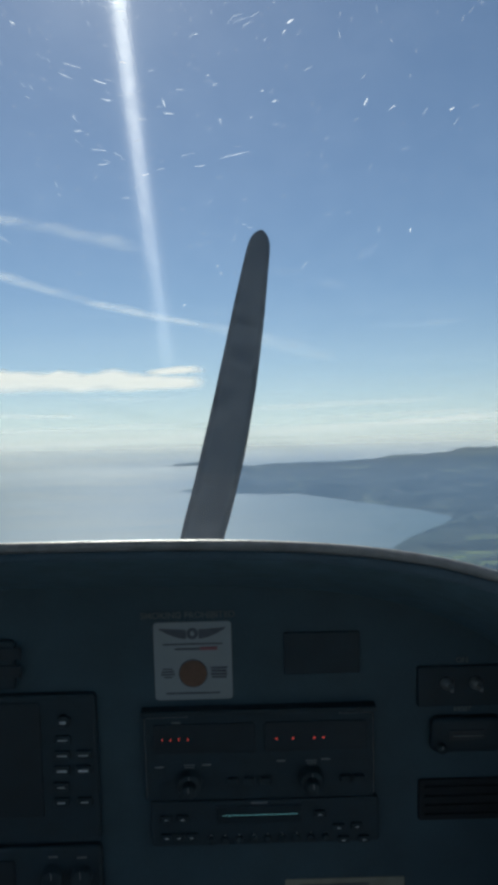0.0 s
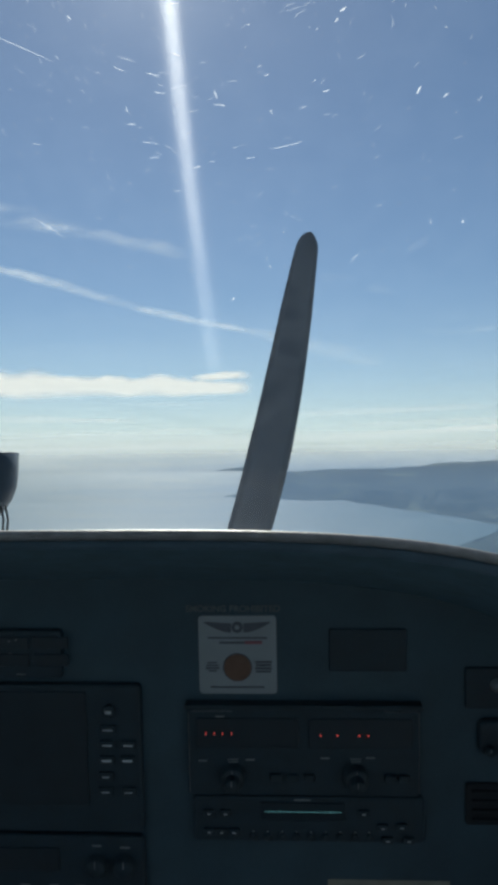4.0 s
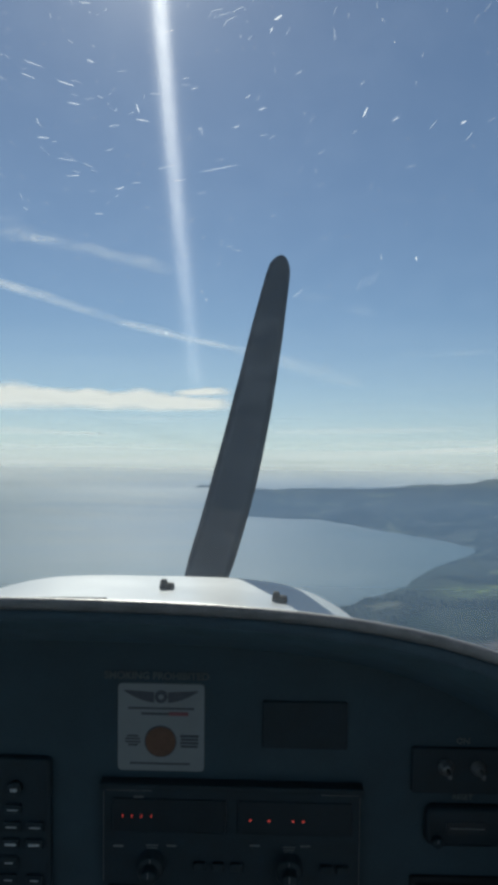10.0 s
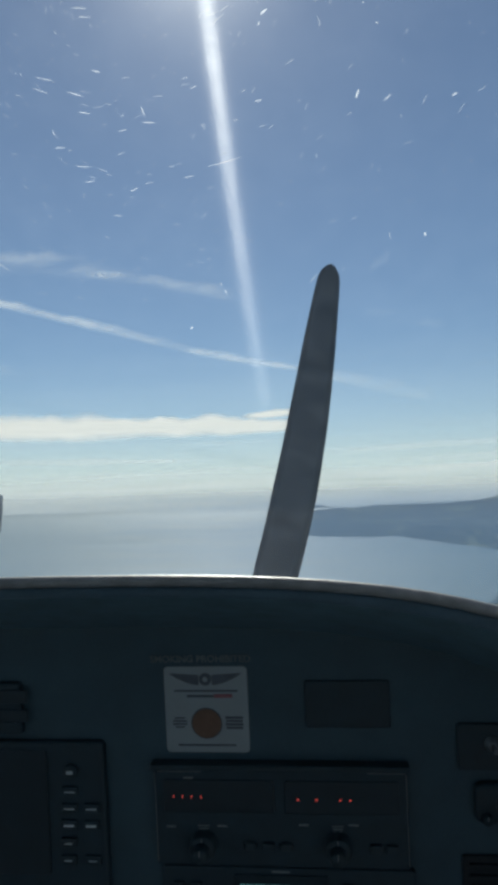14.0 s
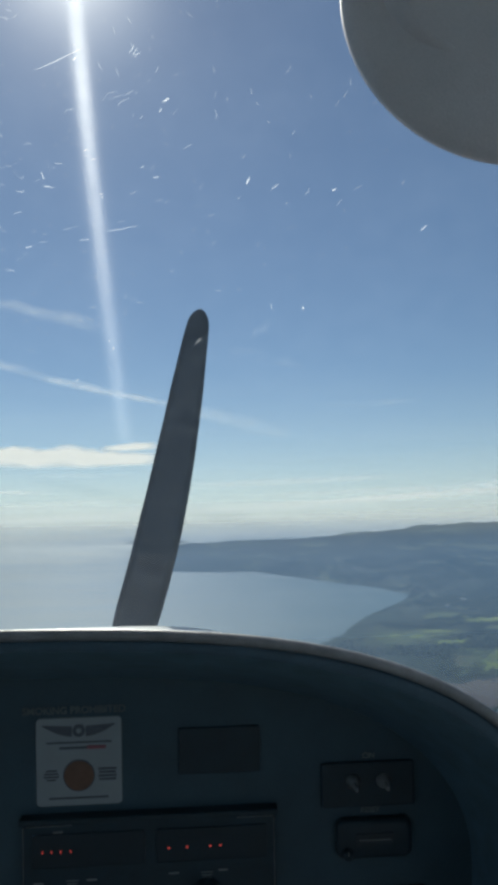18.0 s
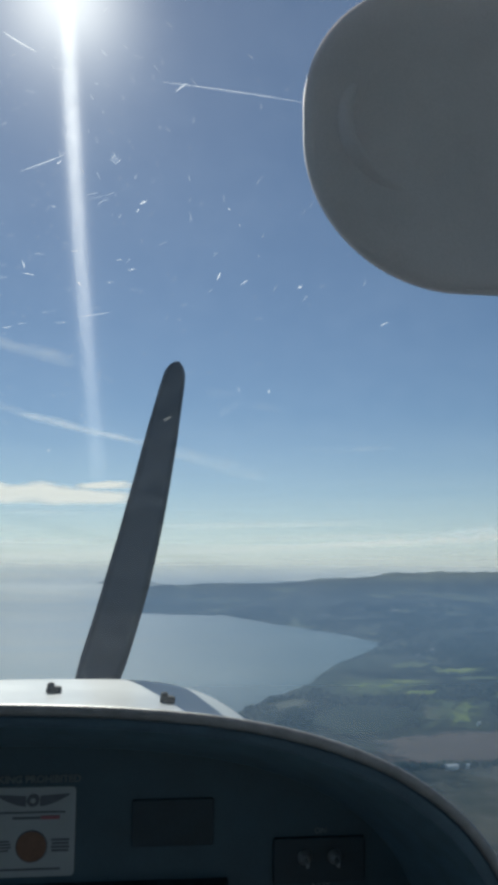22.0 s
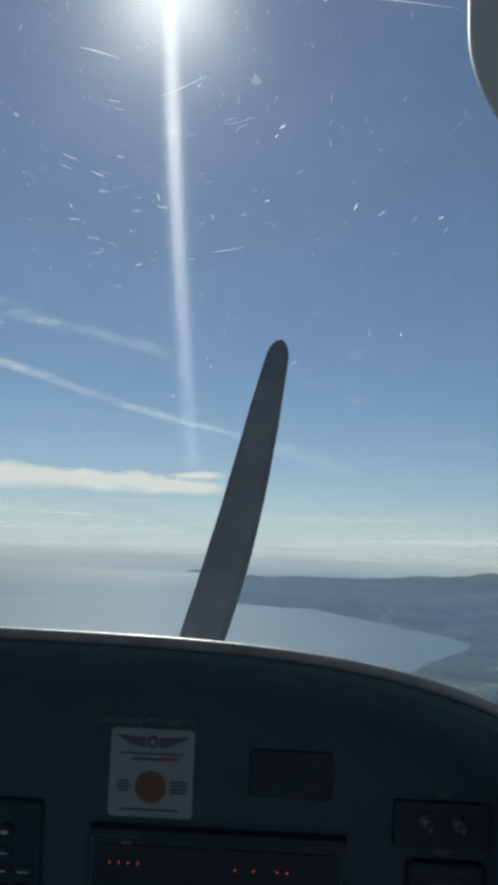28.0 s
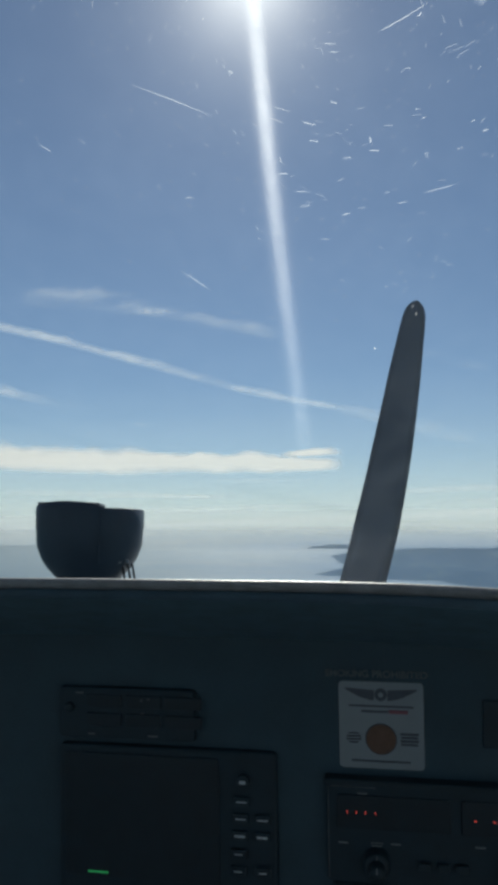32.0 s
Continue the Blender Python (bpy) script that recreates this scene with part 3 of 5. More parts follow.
def build_sea():
    b = bmesh.new()
    rows = []
    for r in (0.5, 60, 200, 500, 1200, 2600, 4920):
        rows.append([(r * math.cos(2 * math.pi * k / 128), r * math.sin(2 * math.pi * k / 128), -DEEP) for k in range(128)])
    grid_mesh(b, rows, True)
    ob = part("water", b, sea_mat(), None)
    return tagged(ob, "calm hazy blue sea reaching to the horizon", "sea", kind="structure")


def build_island():
    b = bmesh.new()
    rows = []
    for j in range(9):
        row = []
        for i in range(41):
            u, v = i / 40, j / 8
            x = 3200 * (-0.096 + 0.080 * u)
            h = 19 * math.sin(math.pi * u) ** 0.6 * math.sin(math.pi * v) * (0.8 + 0.3 * noise.noise((u * 6, v * 2, 0)))
            row.append((x, 3200 + 140 * (v - 0.5) + 20 * noise.noise((u * 4, 0, 5)), -DEEP - 0.3 + max(0.0, h)))
        rows.append(row)
    grid_mesh(b, rows)
    ob = part("island", b, bpy.data.materials["woods_and_fields"], None)
    return tagged(ob, "low dark wooded island off the cape", "island", kind="structure")


def cover_mesh(name, rows, cover, material):
    """A sheet of quads with a cover value at each point."""
    b = bmesh.new()
    vs = grid_mesh(b, rows)
    me = bpy.data.meshes.new(name)
    b.verts.index_update()
    flat = [c for r in cover for c in r]
    b.to_mesh(me)
    b.free()
    at = me.attributes.new("cover", 'FLOAT', 'POINT')
    at.data.foreach_set("value", flat)
    for p in me.polygons:
        p.use_smooth = True
    me.materials.append(material)
    return new(name, me)


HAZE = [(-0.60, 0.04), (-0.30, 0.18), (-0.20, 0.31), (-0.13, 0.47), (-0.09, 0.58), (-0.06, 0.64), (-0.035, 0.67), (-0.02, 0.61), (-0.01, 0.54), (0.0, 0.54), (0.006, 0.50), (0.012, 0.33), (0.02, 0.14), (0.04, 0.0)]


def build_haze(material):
    """One added sheet painted as haze over land and sea, thickening with distance and thinning out above the horizon.
    """
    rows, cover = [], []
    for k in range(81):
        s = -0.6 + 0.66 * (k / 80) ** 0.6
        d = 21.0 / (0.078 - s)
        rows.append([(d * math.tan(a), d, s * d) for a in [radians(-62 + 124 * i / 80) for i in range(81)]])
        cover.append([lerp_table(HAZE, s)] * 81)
    ob = cover_mesh("haze_sheet", rows, cover, material)
    return tagged(ob, "added sheet tinted as thin blue haze over the land and sea", "haze", kind="structure")


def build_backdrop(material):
    # added backdrop sheet; the haze is in its colour and cover
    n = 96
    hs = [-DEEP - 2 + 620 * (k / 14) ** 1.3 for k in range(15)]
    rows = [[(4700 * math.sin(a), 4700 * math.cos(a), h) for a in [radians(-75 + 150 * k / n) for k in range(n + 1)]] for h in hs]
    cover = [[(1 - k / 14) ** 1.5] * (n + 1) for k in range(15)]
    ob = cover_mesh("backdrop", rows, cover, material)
    return tagged(ob, "added backdrop tinted as pale milky haze along the sea horizon", "haze", kind="structure")


build_land()
build_sea()
build_island()
# distance haze painted on the sheet: blue low down, paler at the horizon
M_HAZE = scatter_mat("painted_blue_haze", (0.25, 0.37, 0.53), 1.0, front=0.5)
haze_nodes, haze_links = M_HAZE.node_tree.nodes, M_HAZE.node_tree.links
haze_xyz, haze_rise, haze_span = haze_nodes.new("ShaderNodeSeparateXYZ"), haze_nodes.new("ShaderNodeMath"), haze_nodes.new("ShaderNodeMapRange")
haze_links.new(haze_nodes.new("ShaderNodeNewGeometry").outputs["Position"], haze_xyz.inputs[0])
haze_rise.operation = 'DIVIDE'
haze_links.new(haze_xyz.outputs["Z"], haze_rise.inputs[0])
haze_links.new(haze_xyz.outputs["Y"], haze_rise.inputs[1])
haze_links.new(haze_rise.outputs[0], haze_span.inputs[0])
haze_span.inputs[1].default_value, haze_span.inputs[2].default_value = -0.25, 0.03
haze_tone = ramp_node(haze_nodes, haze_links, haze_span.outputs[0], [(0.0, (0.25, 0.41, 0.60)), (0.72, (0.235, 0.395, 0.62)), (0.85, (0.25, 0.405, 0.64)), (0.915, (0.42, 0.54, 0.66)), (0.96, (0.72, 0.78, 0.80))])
# sun-side glow painted into haze over open water: milkier, creamier, in thin level drifts
haze_side, haze_sunward, haze_drift = haze_nodes.new("ShaderNodeMath"), haze_nodes.new("ShaderNodeMapRange"), haze_nodes.new("ShaderNodeCombineXYZ")
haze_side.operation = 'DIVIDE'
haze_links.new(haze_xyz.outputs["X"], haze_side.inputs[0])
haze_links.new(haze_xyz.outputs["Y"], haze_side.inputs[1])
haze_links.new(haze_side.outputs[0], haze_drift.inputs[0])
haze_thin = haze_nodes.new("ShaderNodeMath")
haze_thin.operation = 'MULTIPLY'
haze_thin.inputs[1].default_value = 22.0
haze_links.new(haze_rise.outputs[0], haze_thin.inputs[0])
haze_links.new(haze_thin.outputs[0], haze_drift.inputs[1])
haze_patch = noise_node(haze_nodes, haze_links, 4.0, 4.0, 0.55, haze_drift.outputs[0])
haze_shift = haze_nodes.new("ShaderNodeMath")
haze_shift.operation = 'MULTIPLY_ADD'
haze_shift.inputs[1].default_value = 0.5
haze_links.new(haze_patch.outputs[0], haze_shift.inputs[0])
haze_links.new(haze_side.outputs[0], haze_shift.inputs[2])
haze_links.new(haze_shift.outputs[0], haze_sunward.inputs[0])
haze_sunward.inputs[1].default_value, haze_sunward.inputs[2].default_value = 0.22, -0.08
haze_sun_tone = ramp_node(haze_nodes, haze_links, haze_span.outputs[0], [(0.0, (0.29, 0.42, 0.54)), (0.6, (0.33, 0.44, 0.55)), (0.80, (0.44, 0.53, 0.60)), (0.915, (0.56, 0.62, 0.65)), (0.96, (0.72, 0.78, 0.80))])
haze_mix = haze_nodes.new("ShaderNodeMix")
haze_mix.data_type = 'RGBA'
haze_links.new(haze_sunward.outputs[0], haze_mix.inputs[0])
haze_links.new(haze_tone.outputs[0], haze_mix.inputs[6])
haze_links.new(haze_sun_tone.outputs[0], haze_mix.inputs[7])
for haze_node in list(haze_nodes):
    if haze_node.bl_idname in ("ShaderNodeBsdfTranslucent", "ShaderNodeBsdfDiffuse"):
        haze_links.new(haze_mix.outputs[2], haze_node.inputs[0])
M_FARHAZE = scatter_mat("painted_horizon_haze", (0.55, 0.63, 0.74), 0.65, front=0.3)
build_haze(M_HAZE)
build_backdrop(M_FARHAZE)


def build_horizon_haze(material):
    """An added veil beyond the last hills, painted as haze in thin level layers, in which sea and sky melt together."""
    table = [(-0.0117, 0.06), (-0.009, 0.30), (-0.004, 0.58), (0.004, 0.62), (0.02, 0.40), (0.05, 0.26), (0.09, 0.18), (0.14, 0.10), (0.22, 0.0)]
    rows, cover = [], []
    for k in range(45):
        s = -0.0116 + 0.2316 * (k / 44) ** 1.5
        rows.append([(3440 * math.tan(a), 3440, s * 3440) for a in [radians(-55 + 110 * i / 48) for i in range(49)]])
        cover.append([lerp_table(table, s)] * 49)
    ob = cover_mesh("horizon_haze", rows, cover, material)
    return tagged(ob, "added veil tinted as pale layered haze where sea meets sky", "haze", kind="structure")


build_horizon_haze(scatter_mat("painted_layered_haze", (0.72, 0.77, 0.81), 1.15, 0.010, -0.4, 0.95, stretch=(0.045, 1, 1.5), front=0.3, detail=2.0))


# ---- clouds ----
FAR = 4150.0


def build_cloud(name, line, material, label, n=72, taper=0.12, far=FAR):
    """A bank or streak of cloud along a line of (sideways, up, half thickness) slopes."""
    line = sorted(line)
    u0, u1 = line[0][0], line[-1][0]
    rows, cover = [], []
    m = 12
    for j in range(m + 1):
        v = 2 * j / m - 1
        row, cov = [], []
        for i in range(n + 1):
            k = i / n
            u = u0 + (u1 - u0) * k
            s = lerp_table([(p[0], p[1]) for p in line], u)
            h = lerp_table([(p[0], p[2]) for p in line], u)
            wob = 0.45 * h * noise.fractal((u * 26, 0.4 * v, len(name)), 0.7, 2.0, 4) * (0.6 + 0.4 * v)
            row.append((u * far, far, (s + h * v + wob) * far))
            e = min(1.0, k / taper, (1 - k) / taper)
            cov.append((1 - v * v) ** 1.3 * e)
        rows.append(row)
        cover.append(cov)
    ob = cover_mesh(name, rows, cover, material)
    return tagged(ob, label, "cloud", kind="structure")


M_CLOUD = scatter_mat("sunlit_cloud", (0.85, 0.825, 0.78), 1.35, 0.0035, 0.22, 0.60, stretch=(0.35, 1, 2.2), front=0.3)
M_STREAK = scatter_mat("thin_streak_cloud", (0.9, 0.92, 0.93), 0.58, 0.004, 0.28, 0.72, stretch=(0.4, 1, 1.5), front=0.3)
M_BAND = scatter_mat("cream_band_cloud", (0.90, 0.86, 0.80), 0.45, 0.004, 0.05, 0.75, stretch=(0.12, 1, 0.8), front=0.3, detail=2.0)
M_THIN = scatter_mat("thin_cream_band", (0.90, 0.86, 0.80), 0.24, 0.004, 0.15, 0.75, stretch=(0.12, 1, 0.8), front=0.3, detail=2.0)
M_WATER_SHINE = scatter_mat("painted_water_shine", (0.95, 0.97, 1.0), 1.0, 0.006, 0.15, 0.6, stretch=(0.2, 1, 1), front=0.3, detail=3.0)
M_WISP = scatter_mat("faint_cirrus", (0.9, 0.92, 0.93), 0.45, 0.003, 0.33, 0.75, stretch=(0.4, 1, 1.6), front=0.3)
build_cloud("cloud_bank", [(-0.80, 0.125, 0.024), (-0.6, 0.120, 0.022), (-0.36, 0.106, 0.020), (-0.24, 0.1055, 0.0185), (-0.13, 0.100, 0.0135), (-0.045, 0.099, 0.0095)], M_CLOUD, "long bright white cloud bank low over the sea", taper=0.04)
build_cloud("cloud_puff", [(-0.135, 0.112, 0.004), (-0.10, 0.115, 0.006), (-0.07, 0.1165, 0.007), (-0.045, 0.1155, 0.006)], M_CLOUD, "small flat white cloud above the bank", n=36, taper=0.35)
build_cloud("cloud_streak", [(-0.75, 0.36, 0.009), (-0.547, 0.311, 0.008), (-0.457, 0.288, 0.008), (-0.353, 0.257, 0.008), (-0.261, 0.2295, 0.008), (-0.18, 0.2045, 0.0068), (-0.11, 0.188, 0.0062), (-0.034, 0.172, 0.0055), (0.02, 0.162, 0.0055)], M_STREAK, "long thin slanting streak of white cloud", n=96)
build_cloud("cloud_wisp", [(-0.06, 0.176, 0.007), (0.0, 0.163, 0.011), (0.06, 0.147, 0.013), (0.13, 0.128, 0.009)], M_WISP, "frayed faint end of a cloud streak", n=32, taper=0.3)
build_cloud("cloud_wisp", [(-0.52, 0.356, 0.016), (-0.40, 0.345, 0.02), (-0.28, 0.318, 0.014), (-0.13, 0.280, 0.010)], M_WISP, "faint wisp of high cloud")
build_cloud("cloud_wisp", [(-0.35, 0.327, 0.007), (-0.31, 0.322, 0.008), (-0.27, 0.318, 0.006)], M_STREAK, "short bright wisp of high cloud", n=24, taper=0.4)
build_cloud("cloud_wisp", [(-0.60, 0.23, 0.010), (-0.43, 0.187, 0.008), (-0.31, 0.164, 0.006)], M_WISP, "faint slanting wisp of cloud")
build_cloud("cloud_wisp", [(0.04, 0.248, 0.008), (0.09, 0.236, 0.009), (0.15, 0.222, 0.007)], M_WISP, "faint wisp of high cloud", n=24, taper=0.35)
build_cloud("cloud_wisp", [(0.17, 0.170, 0.005), (0.24, 0.172, 0.007), (0.31, 0.174, 0.004)], M_WISP, "faint wisp of high cloud", n=24, taper=0.35)
build_cloud("cloud_band", [(-0.55, 0.066, 0.005), (-0.38, 0.061, 0.006), (-0.19, 0.056, 0.003)], M_BAND, "pale low cloud band over the sea")
build_cloud("cloud_band", [(-0.7, 0.010, 0.006), (-0.32, 0.018, 0.006), (-0.02, 0.028, 0.005), (0.13, 0.034, 0.005), (0.35, 0.046, 0.008), (0.6, 0.060, 0.010), (0.9, 0.07, 0.012)], M_BAND, "long pale cloud band along the horizon", n=120, taper=0.08)
build_cloud("cloud_band", [(-0.08, 0.060, 0.004), (0.10, 0.064, 0.005), (0.3, 0.070, 0.004)], M_THIN, "pale low cloud band over the land", taper=0.3)
build_cloud("cloud_band", [(-0.5, 0.036, 0.003), (-0.2, 0.040, 0.004), (0.0, 0.045, 0.003)], M_THIN, "thin cream cloud band over the sea", taper=0.3)
build_cloud("cloud_band", [(0.02, 0.044, 0.002), (0.2, 0.050, 0.004), (0.42, 0.055, 0.003)], M_THIN, "thin cream cloud band over the land", taper=0.3)
build_cloud("cloud_band", [(-0.45, 0.004, 0.002), (-0.25, 0.007, 0.003), (0.05, 0.013, 0.002)], M_BAND, "thin cream haze band on the horizon", taper=0.3)
# added upright sheet, no cloud: shine of far water put into its colour
build_cloud("cloud_band", [(-0.06, -0.0065, 0.0026), (0.08, -0.0050, 0.0030), (0.2, -0.0010, 0.0032), (0.32, 0.0030, 0.0032), (0.48, 0.0062, 0.0030)], M_WATER_SHINE, "added thin strip coloured as the shine of far water and haze behind the hills", taper=0.1, far=3415.0)
build_cloud("cloud_band", [(-0.3, 0.079, 0.002), (-0.1, 0.078, 0.003), (0.1, 0.082, 0.002)], M_WISP, "faint pale cloud band over the sea", taper=0.35)
build_cloud("cloud_heap", [(0.30, 0.048, 0.006), (0.42, 0.056, 0.013), (0.55, 0.062, 0.016), (0.8, 0.066, 0.016)], M_STREAK, "heaped white cloud low over the hills", taper=0.2)


# ---- scratches and specks in the windscreen ----
SCREEN = bpy.data.objects["windscreen"]
UP = Vector((0, -0.802, 0.597))
OUT = Vector((0, -0.597, -0.802))


def scratch_strip(b, x, y, length, angle, width, bend=0.0):
    """A tapering stroke lying on the inner face of the screen; metres and degrees from level."""
    o = screen_point(x, y) + OUT * 0.0006
    d = Vector((1, 0, 0)) * math.cos(radians(angle)) + UP * math.sin(radians(angle))
    n = d.cross(OUT).normalized()
    pts = []
    for k in range(5):
        t = k / 4 - 0.5
        c = o + d * (length * t) + n * (bend * length * (t * t - 0.08))
        w = 0.56 * width * (0.25, 0.9, 1.0, 0.8, 0.2)[k] / 2
        pts.append((c - n * w, c + n * w))
    vs = [[b.verts.new(p), b.verts.new(q)] for p, q in pts]
    for p, q in zip(vs, vs[1:]):
        b.faces.new((p[0], p[1], q[1], q[0]))


def scratch(x, y, mm, angle, wide=0.7, bend=0.0, faint=False):
    b = bmesh.new()
    scratch_strip(b, x, y, mm / 1000, angle, wide / 1000, bend)
    part("scratch", b, M_FAINT if faint else M_SCRATCH, SCREEN)


scratch(0.178, 0.433, 3.0, 95, 1.3)
scratch(0.140, 0.364, 5.0, 72, 1.3)
scratch(0.056, 0.457, 3.0, 88, 0.8)
scratch(0.031, 0.366, 6.5, -8, 0.7)
scratch(0.029, 0.361, 5.0, 100, 0.8)
scratch(0.068, 0.387, 20.0, 12, 0.5, -0.03)
scratch(-0.004, 0.351, 8.0, -20)
scratch(0.010, 0.343, 4.0, -18)
scratch(-0.002, 0.359, 6.0, -12)
scratch(0.090, 0.362, 4.0, 14)
scratch(0.054, 0.452, 2.2, 80)
scratch(0.029, 0.479, 2.5, 40, 1.5)
scratch(0.112, 0.453, 8.0, 52, 0.5)
scratch(0.158, 0.432, 5.0, 98, 0.4, 0.1)
scratch(0.155, 0.367, 5.0, 42, 0.7)
scratch(0.188, 0.369, 3.0, 30, 1.2)
scratch(0.243, 0.389, 5.0, 45, 0.9)
scratch(-0.021, 0.373, 6.0, -4)
scratch(-0.010, 0.390, 7.0, 3, 0.5)
scratch(0.005, 0.301, 20.0, -14, 0.8, 0.06)
scratch(-0.086, 0.428, 24.0, -44, 0.6, 0.05)
scratch(-0.077, 0.335, 46.0, -27, 0.5, 0.03)
scratch(0.097, 0.329, 4.0, 30, 1.4)
scratch(0.094, 0.333, 2.5, 60, 0.9)
for k in range(4):
    scratch(0.070 + 0.003 * k, 0.326 + 0.0015 * (k % 3), 6.0, 14 + 5 * k, 0.5, 0.05, True)
scratch(-0.034, 0.349, 4.0, -20, 0.5, 0.0, True)
scratch(-0.043, 0.326, 3.0, -35)
scratch(0.054, 0.313, 3.0, 40)
scratch(0.014, 0.396, 5.0, 15)
scratch(-0.079, 0.381, 6.0, -8, 0.5)
scratch(-0.158, 0.351, 8.0, -40, 0.6)
scratch(-0.157, 0.533, 14.0, -12, 0.6)
scratch(0.141, 0.282, 72.0, -4, 0.4, 0.03)
scratch(0.041, 0.268, 16.0, -28, 1.0, -0.05)
scratch(0.116, 0.281, 7.0, 40, 0.8)
for k in range(5):
    scratch(0.148 + 0.0022 * k, 0.448 - 0.001 * k, 11.0, 78, 0.3, 0.08, True)

scratch(0.0456, 0.3136, 25.5, 24, 0.55, -0.06)
scratch(-0.0174, 0.3437, 9.7, -20, 0.45, 0.00)
scratch(-0.0217, 0.3480, 7.6, -25, 0.45, 0.00)
scratch(-0.0112, 0.3826, 10.1, -8, 0.45, 0.00)
scratch(0.0160, 0.3682, 5.4, 3, 0.45, 0.00)
scratch(0.0098, 0.3195, 7.1, -9, 0.45, 0.00)
scratch(0.0115, 0.3228, 5.4, -5, 0.45, 0.00)
scratch(0.0467, 0.3924, 6.7, 7, 0.45, 0.00)
scratch(0.0004, 0.4085, 5.7, -7, 0.45, 0.00)
scratch(0.0539, 0.3497, 2.9, 14, 0.45, 0.00)
scratch(0.0576, 0.3536, 3.8, 15, 0.45, 0.00)
scratch(0.0490, 0.3326, 2.5, 15, 0.45, 0.00)
scratch(0.0817, 0.3098, 5.2, 53, 0.45, 0.00)
scratch(0.0830, 0.3107, 5.2, 50, 0.45, 0.00)
scratch(0.0841, 0.3116, 4.6, 42, 0.45, 0.00)
scratch(0.0831, 0.3572, 2.6, 20, 0.45, 0.00)
scratch(0.0772, 0.3690, 3.7, 19, 0.45, 0.00)
scratch(-0.0218, 0.3662, 3.6, -79, 0.45, 0.00)
scratch(0.0595, 0.3696, 2.6, 12, 0.45, 0.00)
scratch(0.0598, 0.3711, 2.6, -78, 0.45, 0.00)


def build_specks():
    """Fine scratches ring the place where the sun stands behind the screen; dust specks lie everywhere."""
    rnd = random.Random(5)
    b = bmesh.new()
    for _ in range(420):
        r, a = 0.02 + 0.17 * rnd.random() ** 0.8, rnd.uniform(-math.pi, math.pi)
        x, v = 0.03 + r * math.cos(a) * 1.15, r * math.sin(a)
        y = 0.315 - v * 0.802
        if not 0.2 < y < 0.62:
            continue
        scratch_strip(b, x, y, rnd.uniform(0.0008, 0.0055), math.degrees(a) + 90 + rnd.gauss(0, 22), rnd.uniform(0.0002, 0.00055), rnd.uniform(-0.1, 0.1))
    for _ in range(260):
        r, a = 0.012 + 0.075 * rnd.random(), rnd.uniform(-math.pi, math.pi)
        y = 0.300 - 0.802 * r * math.sin(a)
        if y > 0.2:
            scratch_strip(b, -0.005 + 1.3 * r * math.cos(a), y, rnd.uniform(0.0006, 0.0028), math.degrees(a) + 90 + rnd.gauss(0, 16), rnd.uniform(0.0002, 0.0004), rnd.uniform(-0.1, 0.1))
    for _ in range(14):
        r, a = rnd.uniform(0.05, 0.15), rnd.uniform(-2.75, -1.35)
        scratch_strip(b, 0.03 + 1.15 * r * math.cos(a), 0.315 - 0.802 * r * math.sin(a), rnd.uniform(0.002, 0.006), math.degrees(a) + 90 + rnd.gauss(0, 10), rnd.uniform(0.0003, 0.0008), rnd.uniform(0.0, 0.12))
    ob = part("fine_scratches", b, M_FAINT, SCREEN)
    tagged(ob, kind="stuff")
    b = bmesh.new()
    for _ in range(64):
        x, y = rnd.uniform(-0.2, 0.27), rnd.uniform(0.24, 0.66)
        scratch_strip(b, x, y, rnd.uniform(0.0005, 0.0013), rnd.uniform(0, 180), rnd.uniform(0.0002, 0.0006))
    ob = part("dust_specks", b, M_SCRATCH, SCREEN)
    tagged(ob, kind="stuff")


build_specks()


# ---- things on the panel ----
def flat_bar(name, x, z, w, h, material, parent, y=-0.0006, label=""):
    return part(name, box(w / 1000, 0.0006, h / 1000, (x / 1000, y, z / 1000), 0.0002, 1), material, parent, label, False)


